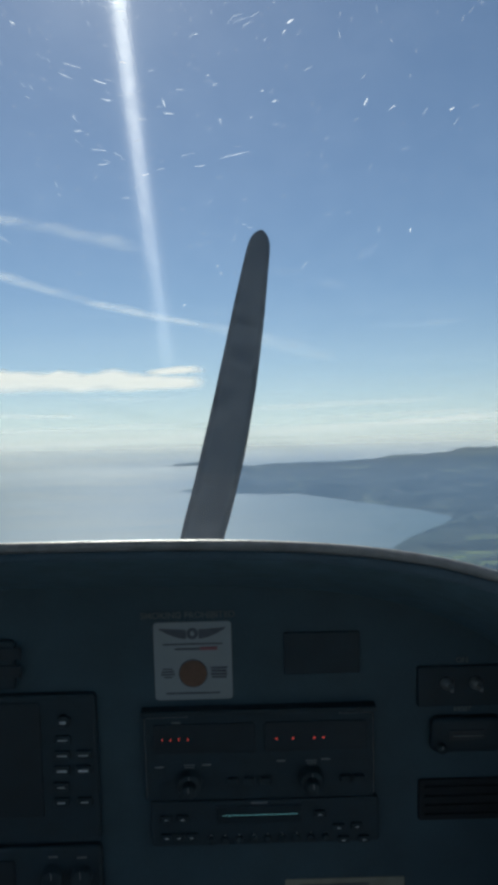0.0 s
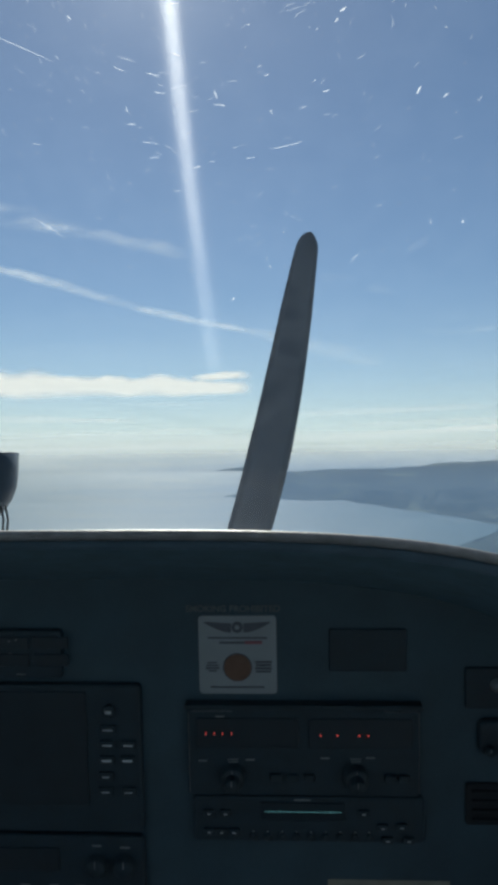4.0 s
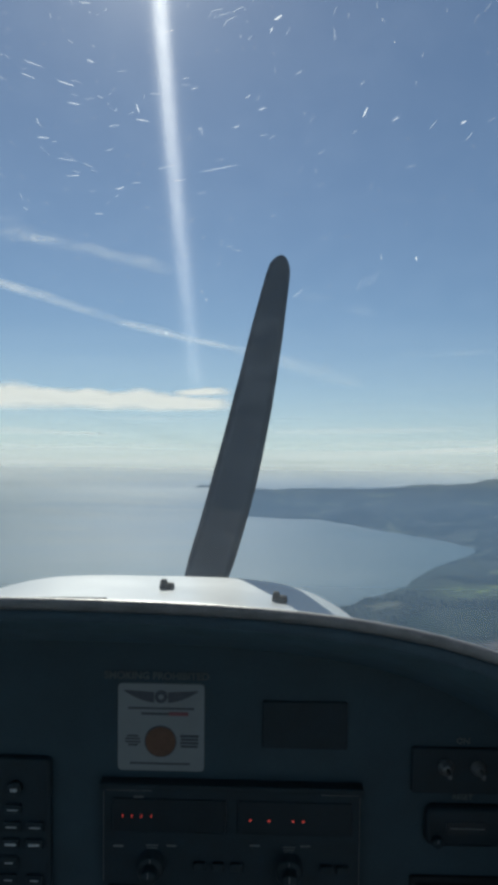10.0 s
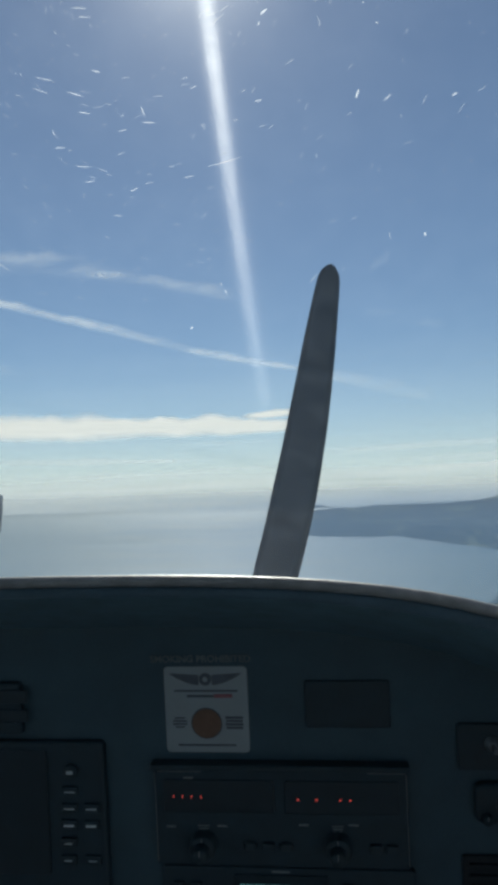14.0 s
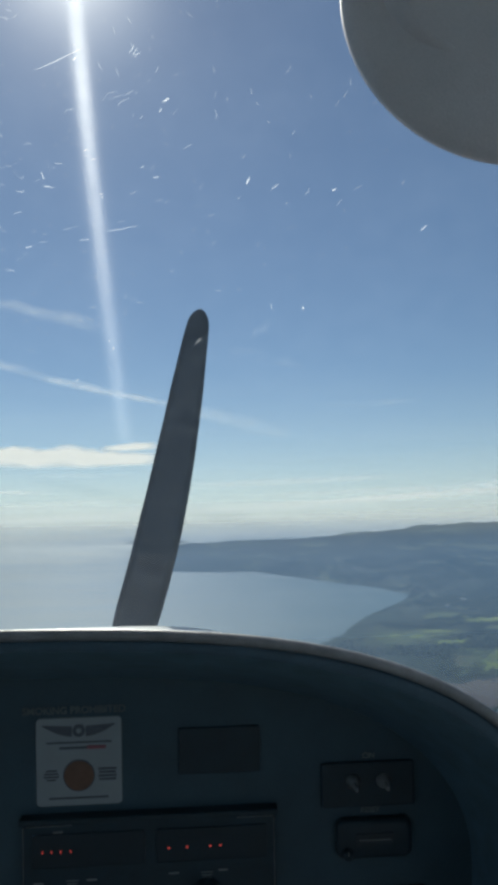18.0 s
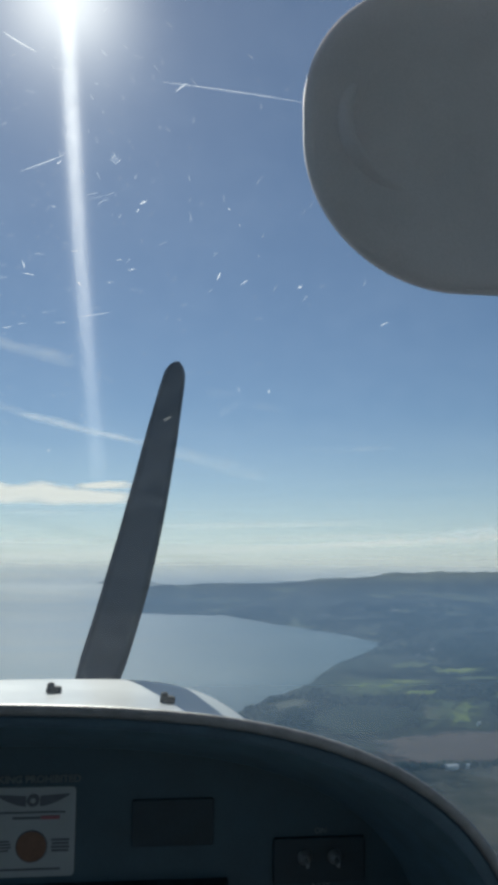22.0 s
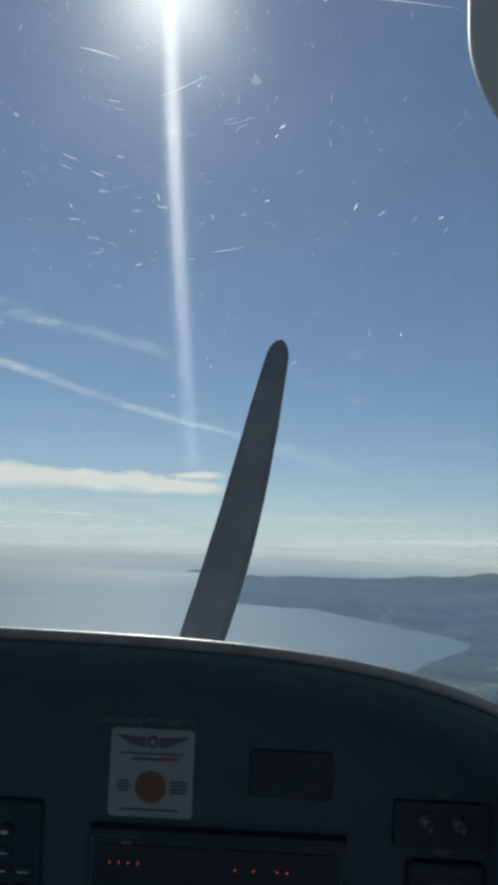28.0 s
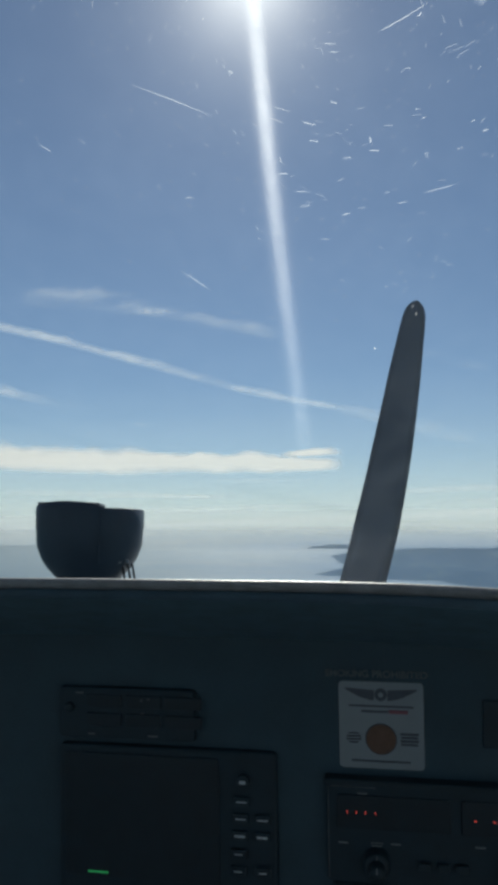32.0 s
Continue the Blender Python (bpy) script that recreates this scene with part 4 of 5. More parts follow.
def build_sticker():
    ob = thing("sticker", on_panel(28, 28.6), "white square sticker with a winged emblem and an orange disc", "sticker")
    part("sheet", rounded_plate(0.0565, 0.058, 0.0008, 0.003), M_STICKER, ob, smooth=False)
    for side in (-1, 1):
        b = bmesh.new()
        top, low = [], []
        for k in range(9):
            u = k / 8
            top.append((side * (0.0045 + 0.0195 * u), -0.0011, 0.0235 + 0.0012 * u))
            low.append((side * (0.0045 + 0.0195 * u), -0.0011, 0.0165 + 0.0074 * u ** 1.7))
        grid_mesh(b, [top, low])
        part("emblem_wing", b, M_INK, ob, "dark grey wing shape", False)
    part("emblem_disc", lathe([(0.0042, 0.0), (0.0042, -0.0005)], 24, at=(0, -0.0009, 0.0205)), M_INK, ob, smooth=False)
    part("emblem_core", lathe([(0.0017, 0.0), (0.0017, -0.0004)], 20, at=(0, -0.0014, 0.0205)), M_STICKER, ob, smooth=False)
    part("disc", lathe([(0.0098, 0.0), (0.0098, -0.0005)], 40, at=(-0.0002, -0.0009, -0.0092)), M_ORANGE, ob, "round orange disc", False)
    b = bmesh.new()
    tube([(0.0101 * math.cos(2 * math.pi * k / 48) - 0.0002, -0.0010, 0.0101 * math.sin(2 * math.pi * k / 48) - 0.0092) for k in range(49)], 0.0004, 6, b)
    part("disc_rim", b, M_INK, ob, "dark disc rim")
    flat_bar("text_bar", 0, 12.6, 43, 1.1, M_INK, ob, -0.0010)
    flat_bar("text_bar", -4, 9.0, 18, 1.5, M_INK, ob, -0.0010)
    flat_bar("red_bar", 11.5, 9.2, 12.5, 2.4, M_RED, ob, -0.0010, "red printed bar")
    for k, w in enumerate((7, 9.5, 10, 6)):
        flat_bar("text_bar", -18.4, -5.8 - 2.0 * k, w, 1.0, M_INK, ob, -0.0010)
    for k in range(4):
        flat_bar("text_bar", 18.6, -5.4 - 2.3 * k, 12 - (k % 2), 1.4, M_INK, ob, -0.0010)
    flat_bar("text_bar", -0.5, -24.0, 39, 1.2, M_INK, ob, -0.0010)
    return ob


def build_no_smoking():
    ob = thing("placard_lettering", on_panel(25, 62.5), "pale capital lettering on the dark panel above the sticker", "lettering")
    lettering("text", "SMOKING PROHIBITED", 0.0066, mat("dull_white_print", (0.135, 0.155, 0.165), 0.6, bump=0.0), ob, (0, -0.0008, 0), bold=0.00018)
    return ob


def knob(parent, x, z, r, h, name="knob"):
    k = part(name, lathe([(r * 1.05, 0.0), (r * 1.05, -h * 0.2), (r, -h * 0.25), (r * 0.94, -h * 0.92), (r * 0.8, -h), (0.0001, -h)], 24, at=(x / 1000, 0, z / 1000)), M_KNOB, parent)
    part("index_mark", box(0.0007, 0.0005, r * 0.7, (x / 1000, -h - 0.0002, z / 1000 + r * 0.5)), M_MARK, k, smooth=False)
    return k


def build_radio():
    ob = thing("radio", on_panel(74.5, -41.5), "black aircraft radio with dim red digits and two knobs", "radio")
    part("bezel", rounded_plate(0.167, 0.066, 0.006, 0.003), M_BEZEL, ob, smooth=False)
    part("top_lip", box(0.170, 0.011, 0.004, (0, -0.005, 0.0345), 0.0012, 2), M_KNOB, ob, smooth=False)
    for cx in (-40, 41):
        part("display", rounded_plate(0.074, 0.022, 0.0012, 0.002, at=(cx / 1000, -0.0062, 0.0145)), M_SCREEN, ob, smooth=False)
    for x, z, w, h in ((-82.6, 0, 0.5, 60), (82.6, 0, 0.5, 60), (-66, 30.6, 30, 0.5), (70, 30.6, 24, 0.5)):
        flat_bar("edge_line", x, z, w, h, M_MARK, ob, -0.0064, "thin pale edge line")
    for x, z in ((-51, -5.5), (37.5, -4.5)):
        for k in range(3):
            flat_bar("text_bar", x, z - 1.9 * k, 8 - k, 0.9, M_MARK, ob, -0.0064)
    for x in (12.5, 24.5, 40, 46.5):
        flat_bar("digit", x, 13.5, 1.5, 1.2, M_REDLED, ob, -0.0080, "glowing red digit")
    for x in (-70.0, -64.0, -58.0, -51.5):
        flat_bar("digit", x, 14.5, 0.7, 2.0, M_REDLED, ob, -0.0080, "glowing red digit")
    for x, z in ((-73, -6.5), (-38.5, -5.5), (15.5, -4), (48, -3.5), (-60, 26.5)):
        flat_bar("marking", x, z, 6.5, 1.3, M_MARK, ob, -0.0064)
    for x in (-51, 37.5):
        knob(ob, x, -17, 0.0092, 0.016)
        knob(ob, x, -17, 0.0055, 0.025)
    for x in (-20, -8, 4, 62, 72):
        part("push_button", box(0.008, 0.004, 0.005, (x / 1000, -0.0075, -0.018), 0.001, 2), M_KNOB, ob, smooth=False)
    return ob


def build_audio_panel():
    ob = thing("audio_panel", on_panel(77.5, -92), "black audio control unit with a cyan readout and small lit keys", "avionics unit")
    part("bezel", rounded_plate(0.167, 0.034, 0.006, 0.003), M_BEZEL, ob, smooth=False)
    part("display", rounded_plate(0.062, 0.013, 0.0012, 0.0015, at=(-0.004, -0.0062, 0.0065)), M_SCREEN, ob, smooth=False)
    rnd = random.Random(3)
    x = -31.0
    while x < 23:
        w = rnd.uniform(0.8, 1.9)
        flat_bar("readout_bar", x + w / 2, 6.8, w, 0.6, M_CYAN, ob, -0.0080, "small cyan readout bar")
        x += w + rnd.uniform(0.6, 1.2)
    flat_bar("marking", -4, 15, 12, 1.2, M_MARK, ob, -0.0064)
    for k in range(9):
        key = part("round_button", lathe([(0.0028, -0.006), (0.0028, -0.0080), (0.0020, -0.0088)], 14, at=(-0.040 + 0.0105 * k, 0, -0.0125)), M_KNOB, ob)
        flat_bar("dot", -40 + 10.5 * k, -9.0, 1.1, 0.8, M_KEYMARK, key, -0.0066)
    for x, z in ((-72, 5), (-60, 5), (-72, -9), (-63, -9), (-54, -9), (40, 6), (53.5, -4.5), (67, -4), (57, -14), (72, -14)):
        part("key", box(0.0085, 0.003, 0.005, (x / 1000, -0.0072, z / 1000), 0.001, 2), M_KNOB, ob, smooth=False)
        flat_bar("key_mark", x, z, 2.6, 0.9, M_KEYMARK, ob, -0.0090)
    return ob


def build_navigator():
    ob = thing("gps_navigator", on_panel(-121.5, -48), "black gps navigator with a dark screen and two rows of keys", "navigator")
    part("bezel", rounded_plate(0.157, 0.112, 0.006, 0.004), M_BEZEL, ob, smooth=False)
    part("screen", rounded_plate(0.112, 0.086, 0.0012, 0.002, at=(-0.0175, -0.0062, 0.008)), M_SCREEN, ob, smooth=False)
    flat_bar("status_bar", -49, -31.5, 15, 1.4, M_GREEN, ob, -0.0080, "small green status bar")
    for z, cols in ((23.3, (54.5,)), (11.8, (53.7, 69)), (0.3, (53, 68.4)), (-12, (52,)), (-23.6, (51.5, 68.5))):
        for x in cols:
            part("key", box(0.0115, 0.003, 0.0065, (x / 1000, -0.0072, z / 1000), 0.0012, 2), M_KNOB, ob, smooth=False)
            flat_bar("key_mark", x, z, 7.2 if z > -5 else 5.5, 1.6 if abs(z) < 6 else 0.9, M_KEYMARK, ob, -0.0090)
    part("power_key", lathe([(0.0048, 0.0), (0.0048, -0.003), (0.004, -0.0036)], 20, at=(0.0555, -0.006, 0.037)), M_KNOB, ob)
    flat_bar("power_mark", 55.5, 37, 4.5, 2.2, M_KEYMARK, ob, -0.0100)
    return ob


def build_lower_unit():
    ob = thing("nav_radio", on_panel(-121.5, -131), "black radio unit with two knobs below the navigator", "radio")
    part("bezel", rounded_plate(0.157, 0.048, 0.006, 0.004), M_BEZEL, ob, smooth=False)
    part("display", rounded_plate(0.070, 0.018, 0.0012, 0.002, at=(-0.02, -0.0062, 0.006)), M_SCREEN, ob, smooth=False)
    for x in (-66, 43, 64):
        knob(ob, x, 3, 0.008, 0.014)
    for x, z in ((64, 16), (43, 17), (30, -14), (10, -14), (-12, -14)):
        flat_bar("marking", x, z, 7, 1.4, M_MARK, ob, -0.0064)
    return ob


def build_switch_plate():
    ob = thing("beacon_switch_plate", on_panel(222.5, 5), "small black remote switch plate with two round switches", "switch plate")
    part("plate", rounded_plate(0.064, 0.030, 0.003, 0.002), M_BLACK, ob, smooth=False)
    for x in (-10.5, 10.5):
        s = part("switch", lathe([(0.0050, -0.003), (0.0050, -0.0042), (0.0038, -0.005), (0.0034, -0.008), (0.0024, -0.0086)], 20, at=(x / 1000, 0, 0.0027)), M_STEEL, ob, "dull steel round switch")
        part("lever", box(0.0026, 0.009, 0.0036, (x / 1000, -0.012, 0.0027), 0.0008, 2), M_STEEL, s, "dull lever tip")
    lettering("text", "ON", 0.0055, M_MARK, ob, (0.001, -0.0006, 0.0188))
    lettering("text", "RESET", 0.0050, M_MARK, ob, (0.0015, -0.0006, -0.0180))
    return ob


def build_small_units():
    ob = thing("cover_plate", on_panel(121.5, 32.3), "plain dark rectangular cover plate on the panel", "cover plate")
    part("plate", rounded_plate(0.055, 0.031, 0.002, 0.0015), M_BLACK, ob, smooth=False)
    ob = thing("hour_meter", on_panel(225.5, -30.3), "dark rounded hour meter with a pale window line", "meter")
    part("case", rounded_plate(0.052, 0.026, 0.007, 0.006), M_BLACK, ob)
    part("window", rounded_plate(0.026, 0.008, 0.0008, 0.001, at=(0, -0.007, 0.0005)), M_SCREEN, ob, smooth=False)
    flat_bar("window_line", 0, 0.5, 22, 0.9, M_MARK, ob, -0.0082)
    knob(ob, -19, -8, 0.0036, 0.012, "reset_knob")
    ob = thing("air_vent", on_panel(226, -81), "dark rectangular air vent in the panel", "vent")
    part("frame", rounded_plate(0.070, 0.031, 0.003, 0.002), M_RUBBER, ob, smooth=False)
    for k in range(4):
        part("slat", box(0.062, 0.004, 0.0016, (0, -0.0035, -0.0105 + 0.007 * k), 0.0005, 1, turn=Matrix.Rotation(radians(0), 4, 'X')), M_RUBBER, ob, smooth=False)
    ob = thing("label_strip", on_panel(136, -146), "tan paper label strip low on the panel", "label")
    part("strip", rounded_plate(0.089, 0.010, 0.0006, 0.001), M_TAN, ob, smooth=False)
    flat_bar("text_bar", -8, 0.4, 52, 1.6, M_INK, ob, -0.0010)


def build_annunciator():
    ob = thing("annunciator_unit", on_panel(-150, 30), "dark annunciator unit with a few faint pale marks", "avionics unit")
    part("bezel", rounded_plate(0.100, 0.036, 0.005, 0.003), M_BEZEL, ob, smooth=False)
    for k in range(3):
        part("lamp_window", rounded_plate(0.026, 0.009, 0.001, 0.001, at=(-0.016 + 0.029 * k, -0.0052, 0.009)), M_SCREEN, ob, smooth=False)
        part("lamp_window", rounded_plate(0.026, 0.009, 0.001, 0.001, at=(-0.016 + 0.029 * k, -0.0052, -0.004)), M_SCREEN, ob, smooth=False)
    part("test_button", lathe([(0.0035, -0.005), (0.0035, -0.0075), (0.0028, -0.0082)], 16, at=(-0.042, 0, 0.004)), M_KNOB, ob)
    for x, z, w in ((-34, 14.6, 6), (12, 10.5, 1.6), (17, 11.5, 1.4), (12.5, 1.5, 1.6), (-25, -14, 5), (20, -14, 7)):
        flat_bar("marking", x, z, w, 1.1, M_MARK, ob, -0.0064)
    return ob


build_sticker()
build_no_smoking()
build_radio()
build_audio_panel()
build_navigator()
build_lower_unit()
build_switch_plate()
build_small_units()
build_annunciator()


# ---- compass on the hood, sun visor ----
def build_compass():
    m = Matrix.Translation((-0.2405, 0.645, -0.112)) @ Matrix.Rotation(radians(14), 4, 'Z')
    ob = thing("compass", m, "black magnetic compass standing on the glareshield", "compass")
    b = bmesh.new()
    rows = []
    for h, w, d in ((-0.012, 0.030, 0.026), (0.0, 0.030, 0.026), (0.030, 0.024, 0.022), (0.056, 0.023, 0.022), (0.068, 0.029, 0.027), (0.077, 0.0372, 0.032), (0.086, 0.0432, 0.036), (0.098, 0.0476, 0.0385), (0.118, 0.0492, 0.040), (0.131, 0.0495, 0.040)):
        ring = []
        for k in range(40):
            a = 2 * math.pi * k / 40
            c, s = math.cos(a), math.sin(a)
            ring.append((w * math.copysign(abs(c) ** 0.55, c), d * math.copysign(abs(s) ** 0.55, s), h))
        rows.append(ring)
    top = [(x * 0.985, y * 0.985, 0.1345 + 0.004 * (1 - ((x + 0.016) / 0.034) ** 2) if x < 0.014 else 0.1325 - 0.02 * (x - 0.014)) for x, y, _ in rows[-1]]
    rows.append(top)
    vs = grid_mesh(b, rows, True)
    b.faces.new(vs[0])
    b.faces.new(vs[-1])
    bmesh.ops.recalc_face_normals(b, faces=b.faces)
    part("housing", b, M_COMPASS, ob)
    part("cap", box(0.056, 0.050, 0.003, (-0.018, 0, 0.1365), 0.0014, 2), M_COMPASS, ob)
    part("facet_edge", box(0.0012, 0.003, 0.050, (0.0125, -0.0395, 0.107), 0.0005, 1), M_COMPASS, ob)
    for x in (0.030, 0.037):
        part("screw", lathe([(0.0022, 0.0), (0.0022, -0.001), (0.0015, -0.0016)], 12, at=(x, -0.030, 0.084)), M_STEEL, ob)
    b = bmesh.new()
    for x in (0.032, 0.037, 0.041):
        tube([(x, -0.024, 0.082), (x + 0.003, -0.030, 0.070), (x + 0.002, -0.034, 0.052), (x - 0.002, -0.034, 0.026), (x, -0.030, 0.0)], 0.0011, 6, b)
    part("wire", b, M_RUBBER, ob, "thin dark lamp wires")
    return ob


def build_visor():
    m = Matrix.Translation((0.3190, 0.231, 0.2222))
    ob = thing("sun_visor", m, "grey padded sun visor with a rounded end and a raised crescent", "visor")
    b = bmesh.new()
    rows = []
    for shrink, y in ((0.004, 0.0), (0.0, -0.004), (0.0, -0.007), (0.003, -0.0105), (0.008, -0.0132), (0.017, -0.0160), (0.030, -0.0182), (0.046, -0.0196), (0.060, -0.0200)):
        ring = []
        for cx, cz, a0 in ((0.0885, 0.007, 0), (-0.0885, 0.007, 90), (-0.0885, -0.007, 180), (0.0885, -0.007, 270)):
            for k in range(21):
                a = radians(a0 + 4.5 * k)
                ring.append((cx + (0.064 - shrink) * math.cos(a), y, cz + (0.064 - shrink) * math.sin(a)))
        rows.append(ring)
    vs = grid_mesh(b, rows, True)
    b.faces.new(vs[0])
    b.faces.new(vs[-1])
    bmesh.ops.recalc_face_normals(b, faces=b.faces)
    part("pad", b, M_VISOR, ob)
    b = bmesh.new()
    rows = []
    for k in range(41):
        a = radians(140 + 130 * k / 40)
        fat = math.sin(math.pi * k / 40) ** 0.8
        rows.append([(-0.106 + (0.031 + q) * math.cos(a), -0.0150 - rise * fat, -0.004 + (0.031 + q) * math.sin(a)) for q, rise in ((-0.0032, 0.0), (-0.0018, 0.0042), (-0.0006, 0.0060), (0.0006, 0.0056), (0.0018, 0.0030), (0.0034, 0.0))])
    grid_mesh(b, rows)
    bmesh.ops.recalc_face_normals(b, faces=b.faces)
    part("moulding", b, M_VISOR, ob, "raised crescent moulding")
    b = bmesh.new()
    rows = []
    for k in range(25):
        u = k / 24
        r = 0.0003 + 0.0068 * u ** 1.6
        rows.append([(-0.088 + 0.168 * u, -0.0095 - 0.8 * r + r * math.cos(a), -0.0712 + r + r * math.sin(a)) for a in [2 * math.pi * q / 14 for q in range(14)]])
    vs = grid_mesh(b, rows, True)
    b.faces.new(vs[0])
    b.faces.new(vs[-1])
    bmesh.ops.recalc_face_normals(b, faces=b.faces)
    part("hem", b, M_VISOR, ob, "pale rolled lower hem")
    part("rod", tube([(-0.02, -0.008, 0.062), (-0.02, -0.012, 0.090), (-0.02, -0.04, 0.144)], 0.004, 10), M_STEEL, ob, "dull steel support rod")
    return ob


build_compass()
build_visor()


# ---- fields, houses and woods on the near shore ----
def ground_z(u, d):
    e = float(coast_distance(np.array([u]), np.array([d]))[0])
    return -DEEP + (land_height(u, d, e) if e > 0 else -0.5)


def field_mat(name, dark, light, scale):
    """Grass or earth whose outline frays into the ground round it."""
    m, N, L, out = node_mat(name)
    b = N.new("ShaderNodeBsdfPrincipled")
    b.inputs["Roughness"].default_value = 0.95
    b.inputs["Specular IOR Level"].default_value = 0.05
    n = noise_node(N, L, scale, 6.0, 0.65)
    r = ramp_node(N, L, n.outputs[0], [(0.3, dark), (0.7, light)])
    L.new(r.outputs[0], b.inputs["Base Color"])
    at, fray, both, step = N.new("ShaderNodeAttribute"), noise_node(N, L, 0.22, 6.0, 0.65), N.new("ShaderNodeMath"), N.new("ShaderNodeMapRange")
    at.attribute_name = "cover"
    both.operation = 'ADD'
    L.new(at.outputs["Fac"], both.inputs[0])
    L.new(fray.outputs[0], both.inputs[1])
    step.interpolation_type = 'SMOOTHSTEP'
    L.new(both.outputs[0], step.inputs[0])
    step.inputs[1].default_value, step.inputs[2].default_value = 0.52, 0.90
    step.inputs[4].default_value = 0.9
    mix = N.new("ShaderNodeMixShader")
    L.new(step.outputs[0], mix.inputs[0])
    L.new(N.new("ShaderNodeBsdfTransparent").outputs[0], mix.inputs[1])
    L.new(b.outputs[0], mix.inputs[2])
    L.new(mix.outputs[0], out.inputs[0])
    return m


FIELDS = []


def build_field(u0, u1, s0, s1, material, label, name="field", seed=1, ragged=0.35, full=1.0):
    """A field draped on the ground, with a worn, uneven outline."""
    FIELDS.append(((u0 + u1) / 2, (u1 - u0) / 2, (s0 + s1) / 2, (s0 - s1) / 2))
    rows, cover = [], []
    for j in range(9):
        row = []
        for i in range(73):
            a = 2 * math.pi * i / 72
            c, w = math.cos(a), math.sin(a)
            r = 1.15 * (1 + ragged * noise.fractal((1.6 * c + seed * 3.7, 1.6 * w, seed), 0.7, 2.0, 5)) * (0.02 + 0.98 * j / 8)
            ss = (s0 + s1) / 2 + (s0 - s1) / 2 * r * math.copysign(abs(w) ** 0.6, w)
            uu = (u0 + u1) / 2 + (u1 - u0) / 2 * r * math.copysign(abs(c) ** 0.6, c)
            d = DEEP / -min(-0.03, ss)
            row.append((uu * d, d, ground_z(uu, d) + 0.45))
        rows.append(row)
        cover.append([full * (1.0 - (j / 8) ** 2)] * 73)
    ob = cover_mesh(name, rows, cover, material)
    return tagged(ob, label, "field", kind="structure")


M_PLOUGH = field_mat("ploughed_earth", (0.16, 0.115, 0.092), (0.23, 0.17, 0.135), 0.05)
M_STUBBLE = field_mat("brown_green_stubble", (0.06, 0.068, 0.050), (0.21, 0.185, 0.135), 0.08)
M_MEADOW = field_mat("bright_meadow", (0.20, 0.26, 0.060), (0.33, 0.38, 0.100), 0.08)
M_PASTURE = field_mat("dull_pasture", (0.085, 0.12, 0.05), (0.15, 0.175, 0.078), 0.07)
M_COPSE = field_mat("dark_copse_green", (0.022, 0.036, 0.026), (0.038, 0.056, 0.036), 0.10)
M_SHORE = field_mat("tan_shore_grass", (0.12, 0.12, 0.072), (0.20, 0.19, 0.12), 0.08)
build_field(0.283, 0.90, -0.213, -0.249, M_PLOUGH, "wide brown ploughed field", seed=1, ragged=0.10)
build_field(0.29, 1.0, -0.258, -0.430, M_STUBBLE, "brown and green stubble field behind a hedge", seed=8, ragged=0.1)
build_field(0.19, 0.325, -0.178, -0.212, M_COPSE, "dark green copse field near the shore", seed=9, ragged=0.3)
build_field(0.21, 0.345, -0.147, -0.169, M_PASTURE, "patchy green pasture near the shore", seed=4, ragged=0.6, full=0.42)
build_field(0.250, 0.300, -0.1525, -0.1585, M_MEADOW, "bright green meadow near the shore", seed=12, ragged=0.7, full=0.6)
build_field(0.290, 0.338, -0.1485, -0.1525, M_MEADOW, "bright green meadow near the shore", seed=22, ragged=0.7, full=0.6)
build_field(0.318, 0.356, -0.1620, -0.1690, M_MEADOW, "small bright meadow among woods", seed=23, ragged=0.6, full=0.55)
build_field(0.128, 0.186, -0.167, -0.180, M_SHORE, "tan and green grass above the shore", seed=6, ragged=0.5, full=0.5)
build_field(0.325, 0.430, -0.172, -0.208, M_PASTURE, "patchy green pasture beside the ploughed field", seed=13, ragged=0.5, full=0.36)
build_field(0.333, 0.366, -0.1800, -0.1960, M_SHORE, "pale rough grass among woods", seed=3, ragged=0.7, full=0.45)
build_field(0.372, 0.402, -0.1820, -0.2030, M_MEADOW, "bright green meadow among woods", seed=10, ragged=0.8, full=0.6)
build_field(0.350, 0.425, -0.1355, -0.1430, M_MEADOW, "green meadow strip among woods", seed=2, ragged=0.9, full=0.36)
build_field(0.375, 0.440, -0.1460, -0.1510, M_PASTURE, "dull green strip of pasture among woods", seed=24, ragged=0.6, full=0.5)
build_field(0.238, 0.298, -0.0985, -0.1130, M_COPSE, "dark wood along the shore of the bay", seed=31, ragged=0.5, full=0.8)
build_field(0.200, 0.268, -0.1130, -0.1360, M_COPSE, "dark wood along the shore of the bay", seed=32, ragged=0.5, full=0.8)
build_field(0.160, 0.222, -0.1340, -0.1560, M_COPSE, "dark wood along the shore of the bay", seed=33, ragged=0.5, full=0.8)
build_field(0.43, 0.60, -0.160, -0.180, M_PASTURE, "dull green pasture among woods", seed=5, ragged=0.5)
build_field(0.50, 0.70, -0.120, -0.128, M_PASTURE, "dull green pasture among woods", seed=7, ragged=0.5)
build_field(0.30, 0.345, -0.128, -0.1335, M_PASTURE, "dull green pasture among woods", seed=14, ragged=0.6)
M_WHITEWALL = mat("white_render_wall", (0.75, 0.74, 0.70), 0.8, scale=0.6, fine=6, bump=0.0)
M_ROOF = mat("pale_tin_roof", (0.82, 0.80, 0.78), 0.6, scale=0.6, fine=6, bump=0.0)


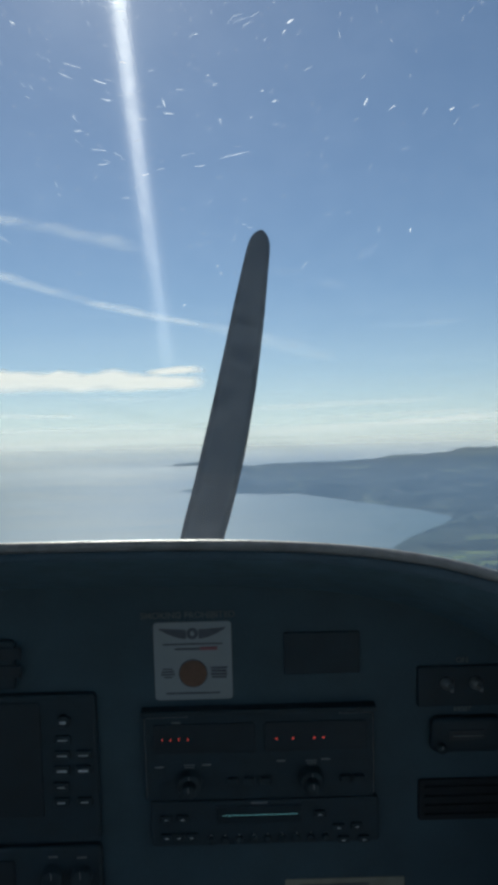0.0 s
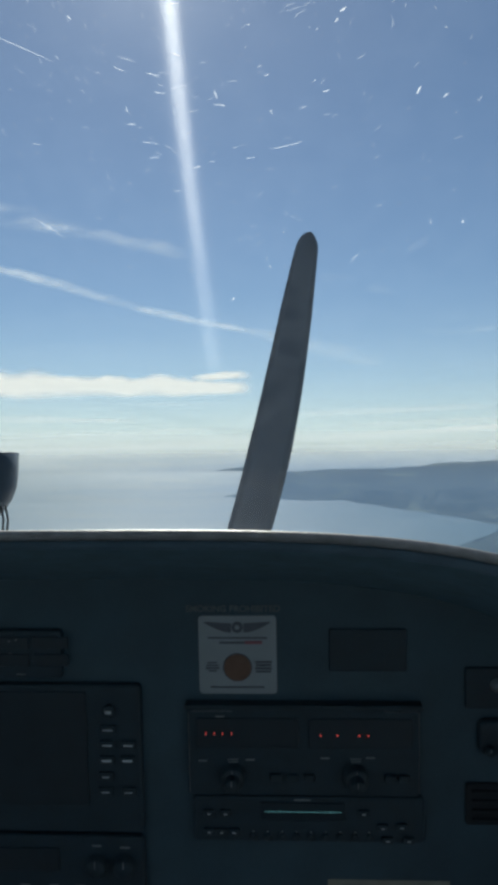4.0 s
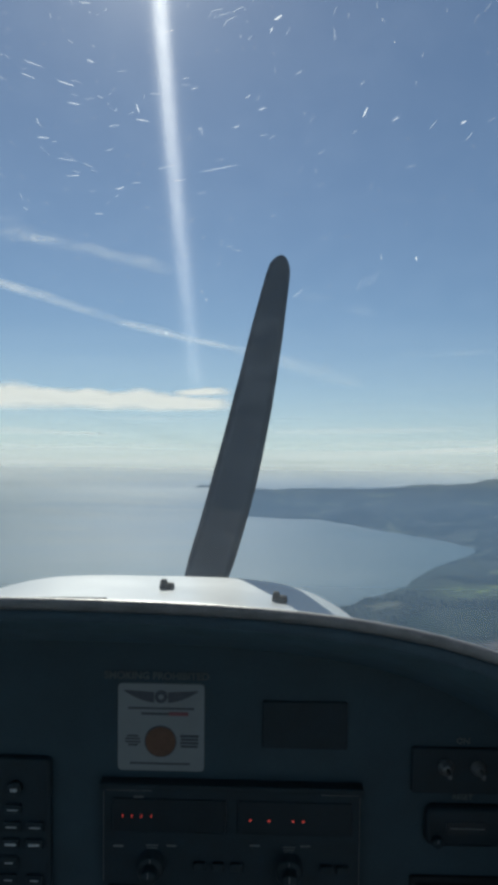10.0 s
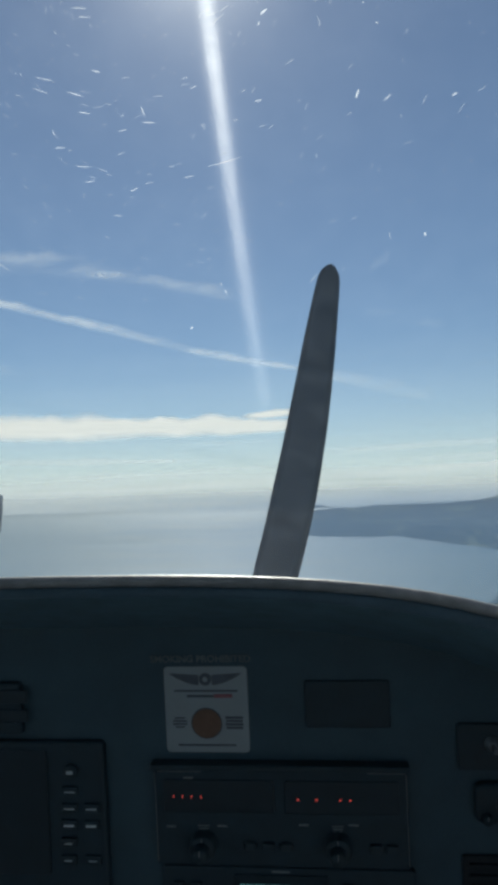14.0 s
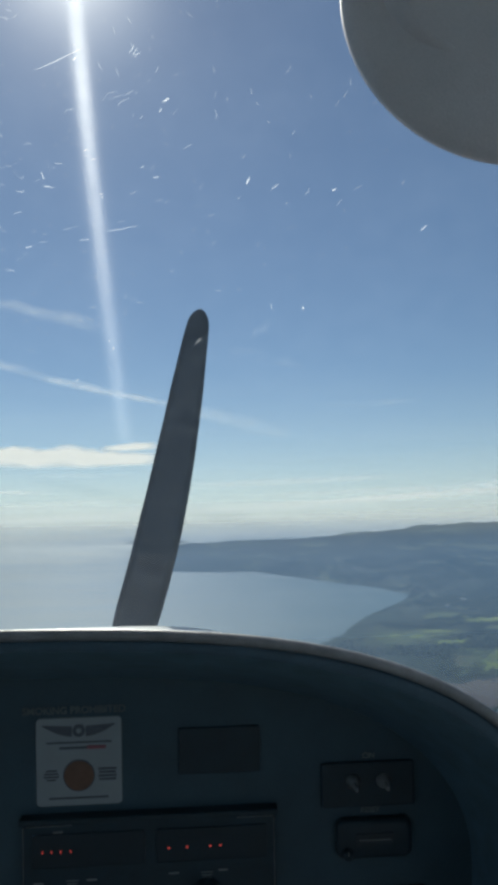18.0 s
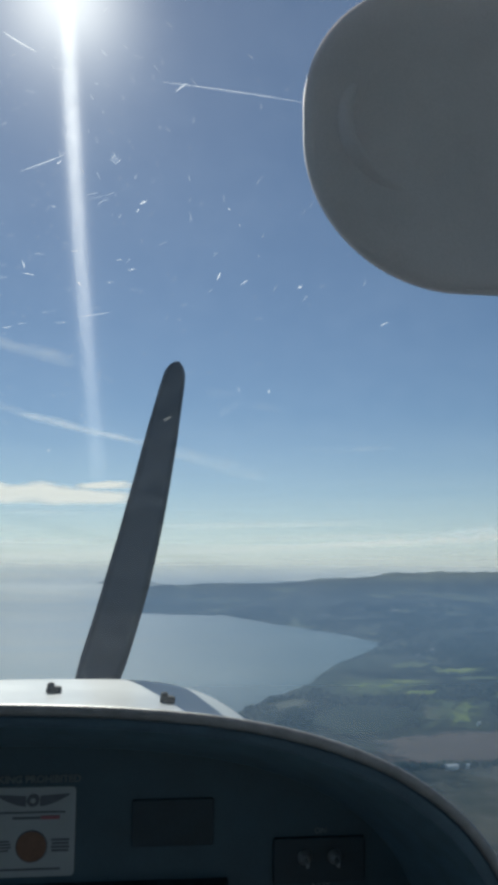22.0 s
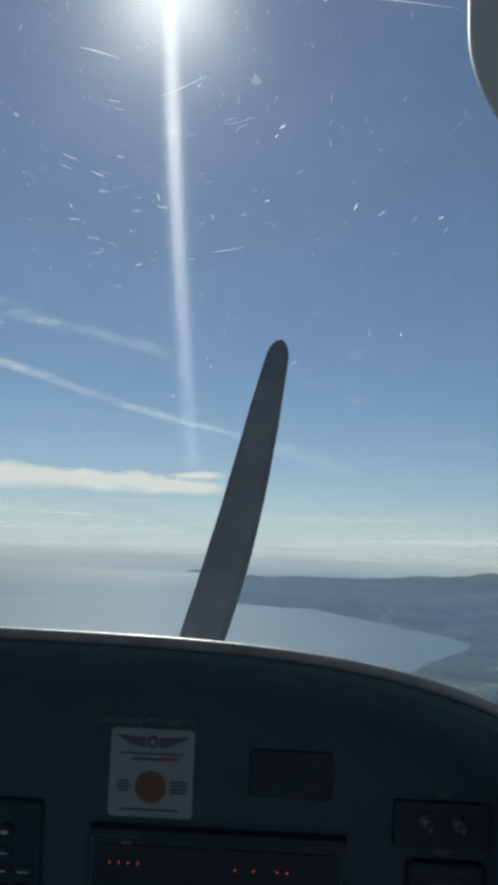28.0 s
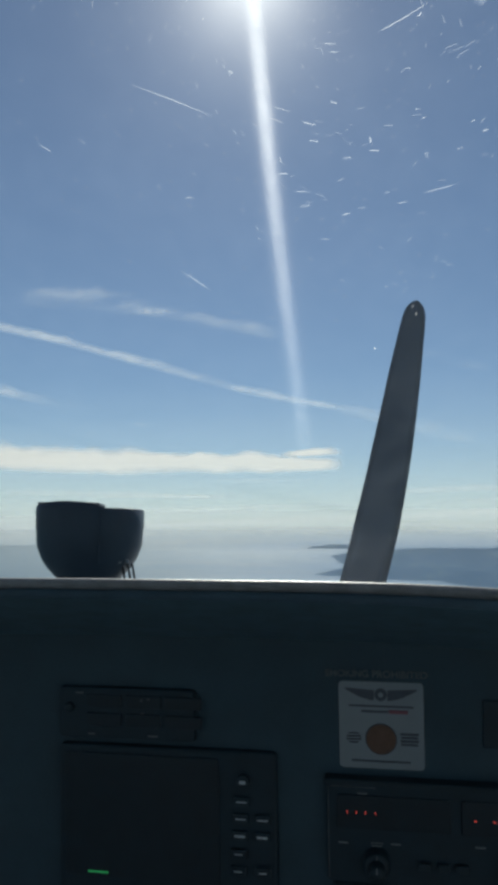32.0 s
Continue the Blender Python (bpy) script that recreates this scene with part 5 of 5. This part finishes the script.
def build_house(u, s, w, turn):
    d = DEEP / -s
    ob = thing("farm_building", Matrix.Translation((u * d, d, ground_z(u, d) + 0.1)) @ Matrix.Rotation(radians(turn), 4, 'Z'), "small pale farm building among the fields", "building", "farm buildings")
    part("wall", box(w, w * 0.55, 0.8, (0, 0, 0.4), 0.02, 1), M_WHITEWALL, ob, smooth=False)
    b = bmesh.new()
    h = w * 0.32
    a = [(-w * 0.53, -h, 0.8), (-w * 0.53, 0, 1.0), (-w * 0.53, h, 0.8)]
    c = [(w * 0.53, y, z) for _, y, z in a]
    grid_mesh(b, [a, c])
    va = [b.verts.new(p) for p in a]
    vc = [b.verts.new(p) for p in c]
    b.faces.new(va)
    b.faces.new(vc)
    part("roof", b, M_ROOF, ob, smooth=False)


for u, s, w, turn in ((0.371, -0.2550, 2.6, 8), (0.390, -0.2545, 1.5, -12), (0.45, -0.2535, 1.2, 20), (0.52, -0.250, 1.6, 30), (0.33, -0.1195, 1.4, 10), (0.352, -0.112, 1.6, -8),
                      (0.205, -0.0625, 5.0, 10), (0.30, -0.058, 6.0, 0), (0.47, -0.150, 1.5, 15), (0.41, -0.205, 1.2, 40)):
    build_house(u, s, w, turn)


def build_woods():
    """Rounded tree crowns over the near hills, crowded and uneven."""
    rnd = random.Random(11)
    verts, faces = [], []
    spots = [(135 * math.exp(rnd.random() * 1.75), rnd.uniform(0.05, 0.85)) for _ in range(19000)]
    spots += [(DEEP / (0.2525 + 0.0018 * rnd.random()), rnd.uniform(0.28, 0.95)) for _ in range(260)]
    edges = coast_distance(np.array([q[1] for q in spots]), np.array([q[0] for q in spots]))
    for (d, u), e in zip(spots, edges):
        x, y = u * d, d
        dens = noise.fractal((x * 0.02, y * 0.02, 9.0), 0.8, 2.0, 4)
        if (dens < -0.06 + 0.22 * (d < 196) and not 157 < d < 158.6) or e < 0.002:
            continue
        if any(((u - fu) / fw) ** 4 + ((-DEEP / d - fs) / fh) ** 4 < 0.9 for fu, fw, fs, fh in FIELDS):
            continue
        e = float(e)
        z = -DEEP + land_height(u, d, e)
        r = rnd.uniform(0.5, 1.15) * (0.8 + d / 900)
        base = len(verts)
        for h, k in ((0.0, 0.55), (0.5, 1.0), (1.1, 0.75)):
            for q in range(6):
                a = q * math.pi / 3 + h
                rr = r * k * rnd.uniform(0.75, 1.2)
                verts.append((x + rr * math.cos(a), y + rr * math.sin(a), z + h * r * rnd.uniform(0.85, 1.15)))
        verts.append((x, y, z + 1.5 * r))
        for lv in range(2):
            for q in range(6):
                p = (q + 1) % 6
                faces.append((base + lv * 6 + q, base + lv * 6 + p, base + lv * 6 + 6 + p, base + lv * 6 + 6 + q))
        for q in range(6):
            faces.append((base + 12 + q, base + 12 + (q + 1) % 6, base + 18))
    me = bpy.data.meshes.new("woods")
    me.from_pydata(verts, [], faces)
    me.materials.append(M_CROWN)
    return tagged(new("woods", me), "dark green woods over the near shore hills", "woods", kind="stuff")


def crown_mat():
    m, N, L, out = node_mat("tree_crowns")
    b = N.new("ShaderNodeBsdfPrincipled")
    b.inputs["Roughness"].default_value = 0.85
    b.inputs["Specular IOR Level"].default_value = 0.1
    L.new(b.outputs[0], out.inputs[0])
    g = N.new("ShaderNodeNewGeometry")
    r = ramp_node(N, L, g.outputs["Random Per Island"], [(0.0, (0.036, 0.052, 0.032)), (0.6, (0.048, 0.066, 0.038)), (1.0, (0.062, 0.080, 0.044))])
    L.new(r.outputs[0], b.inputs["Base Color"])
    return m


M_CROWN = crown_mat()
build_woods()
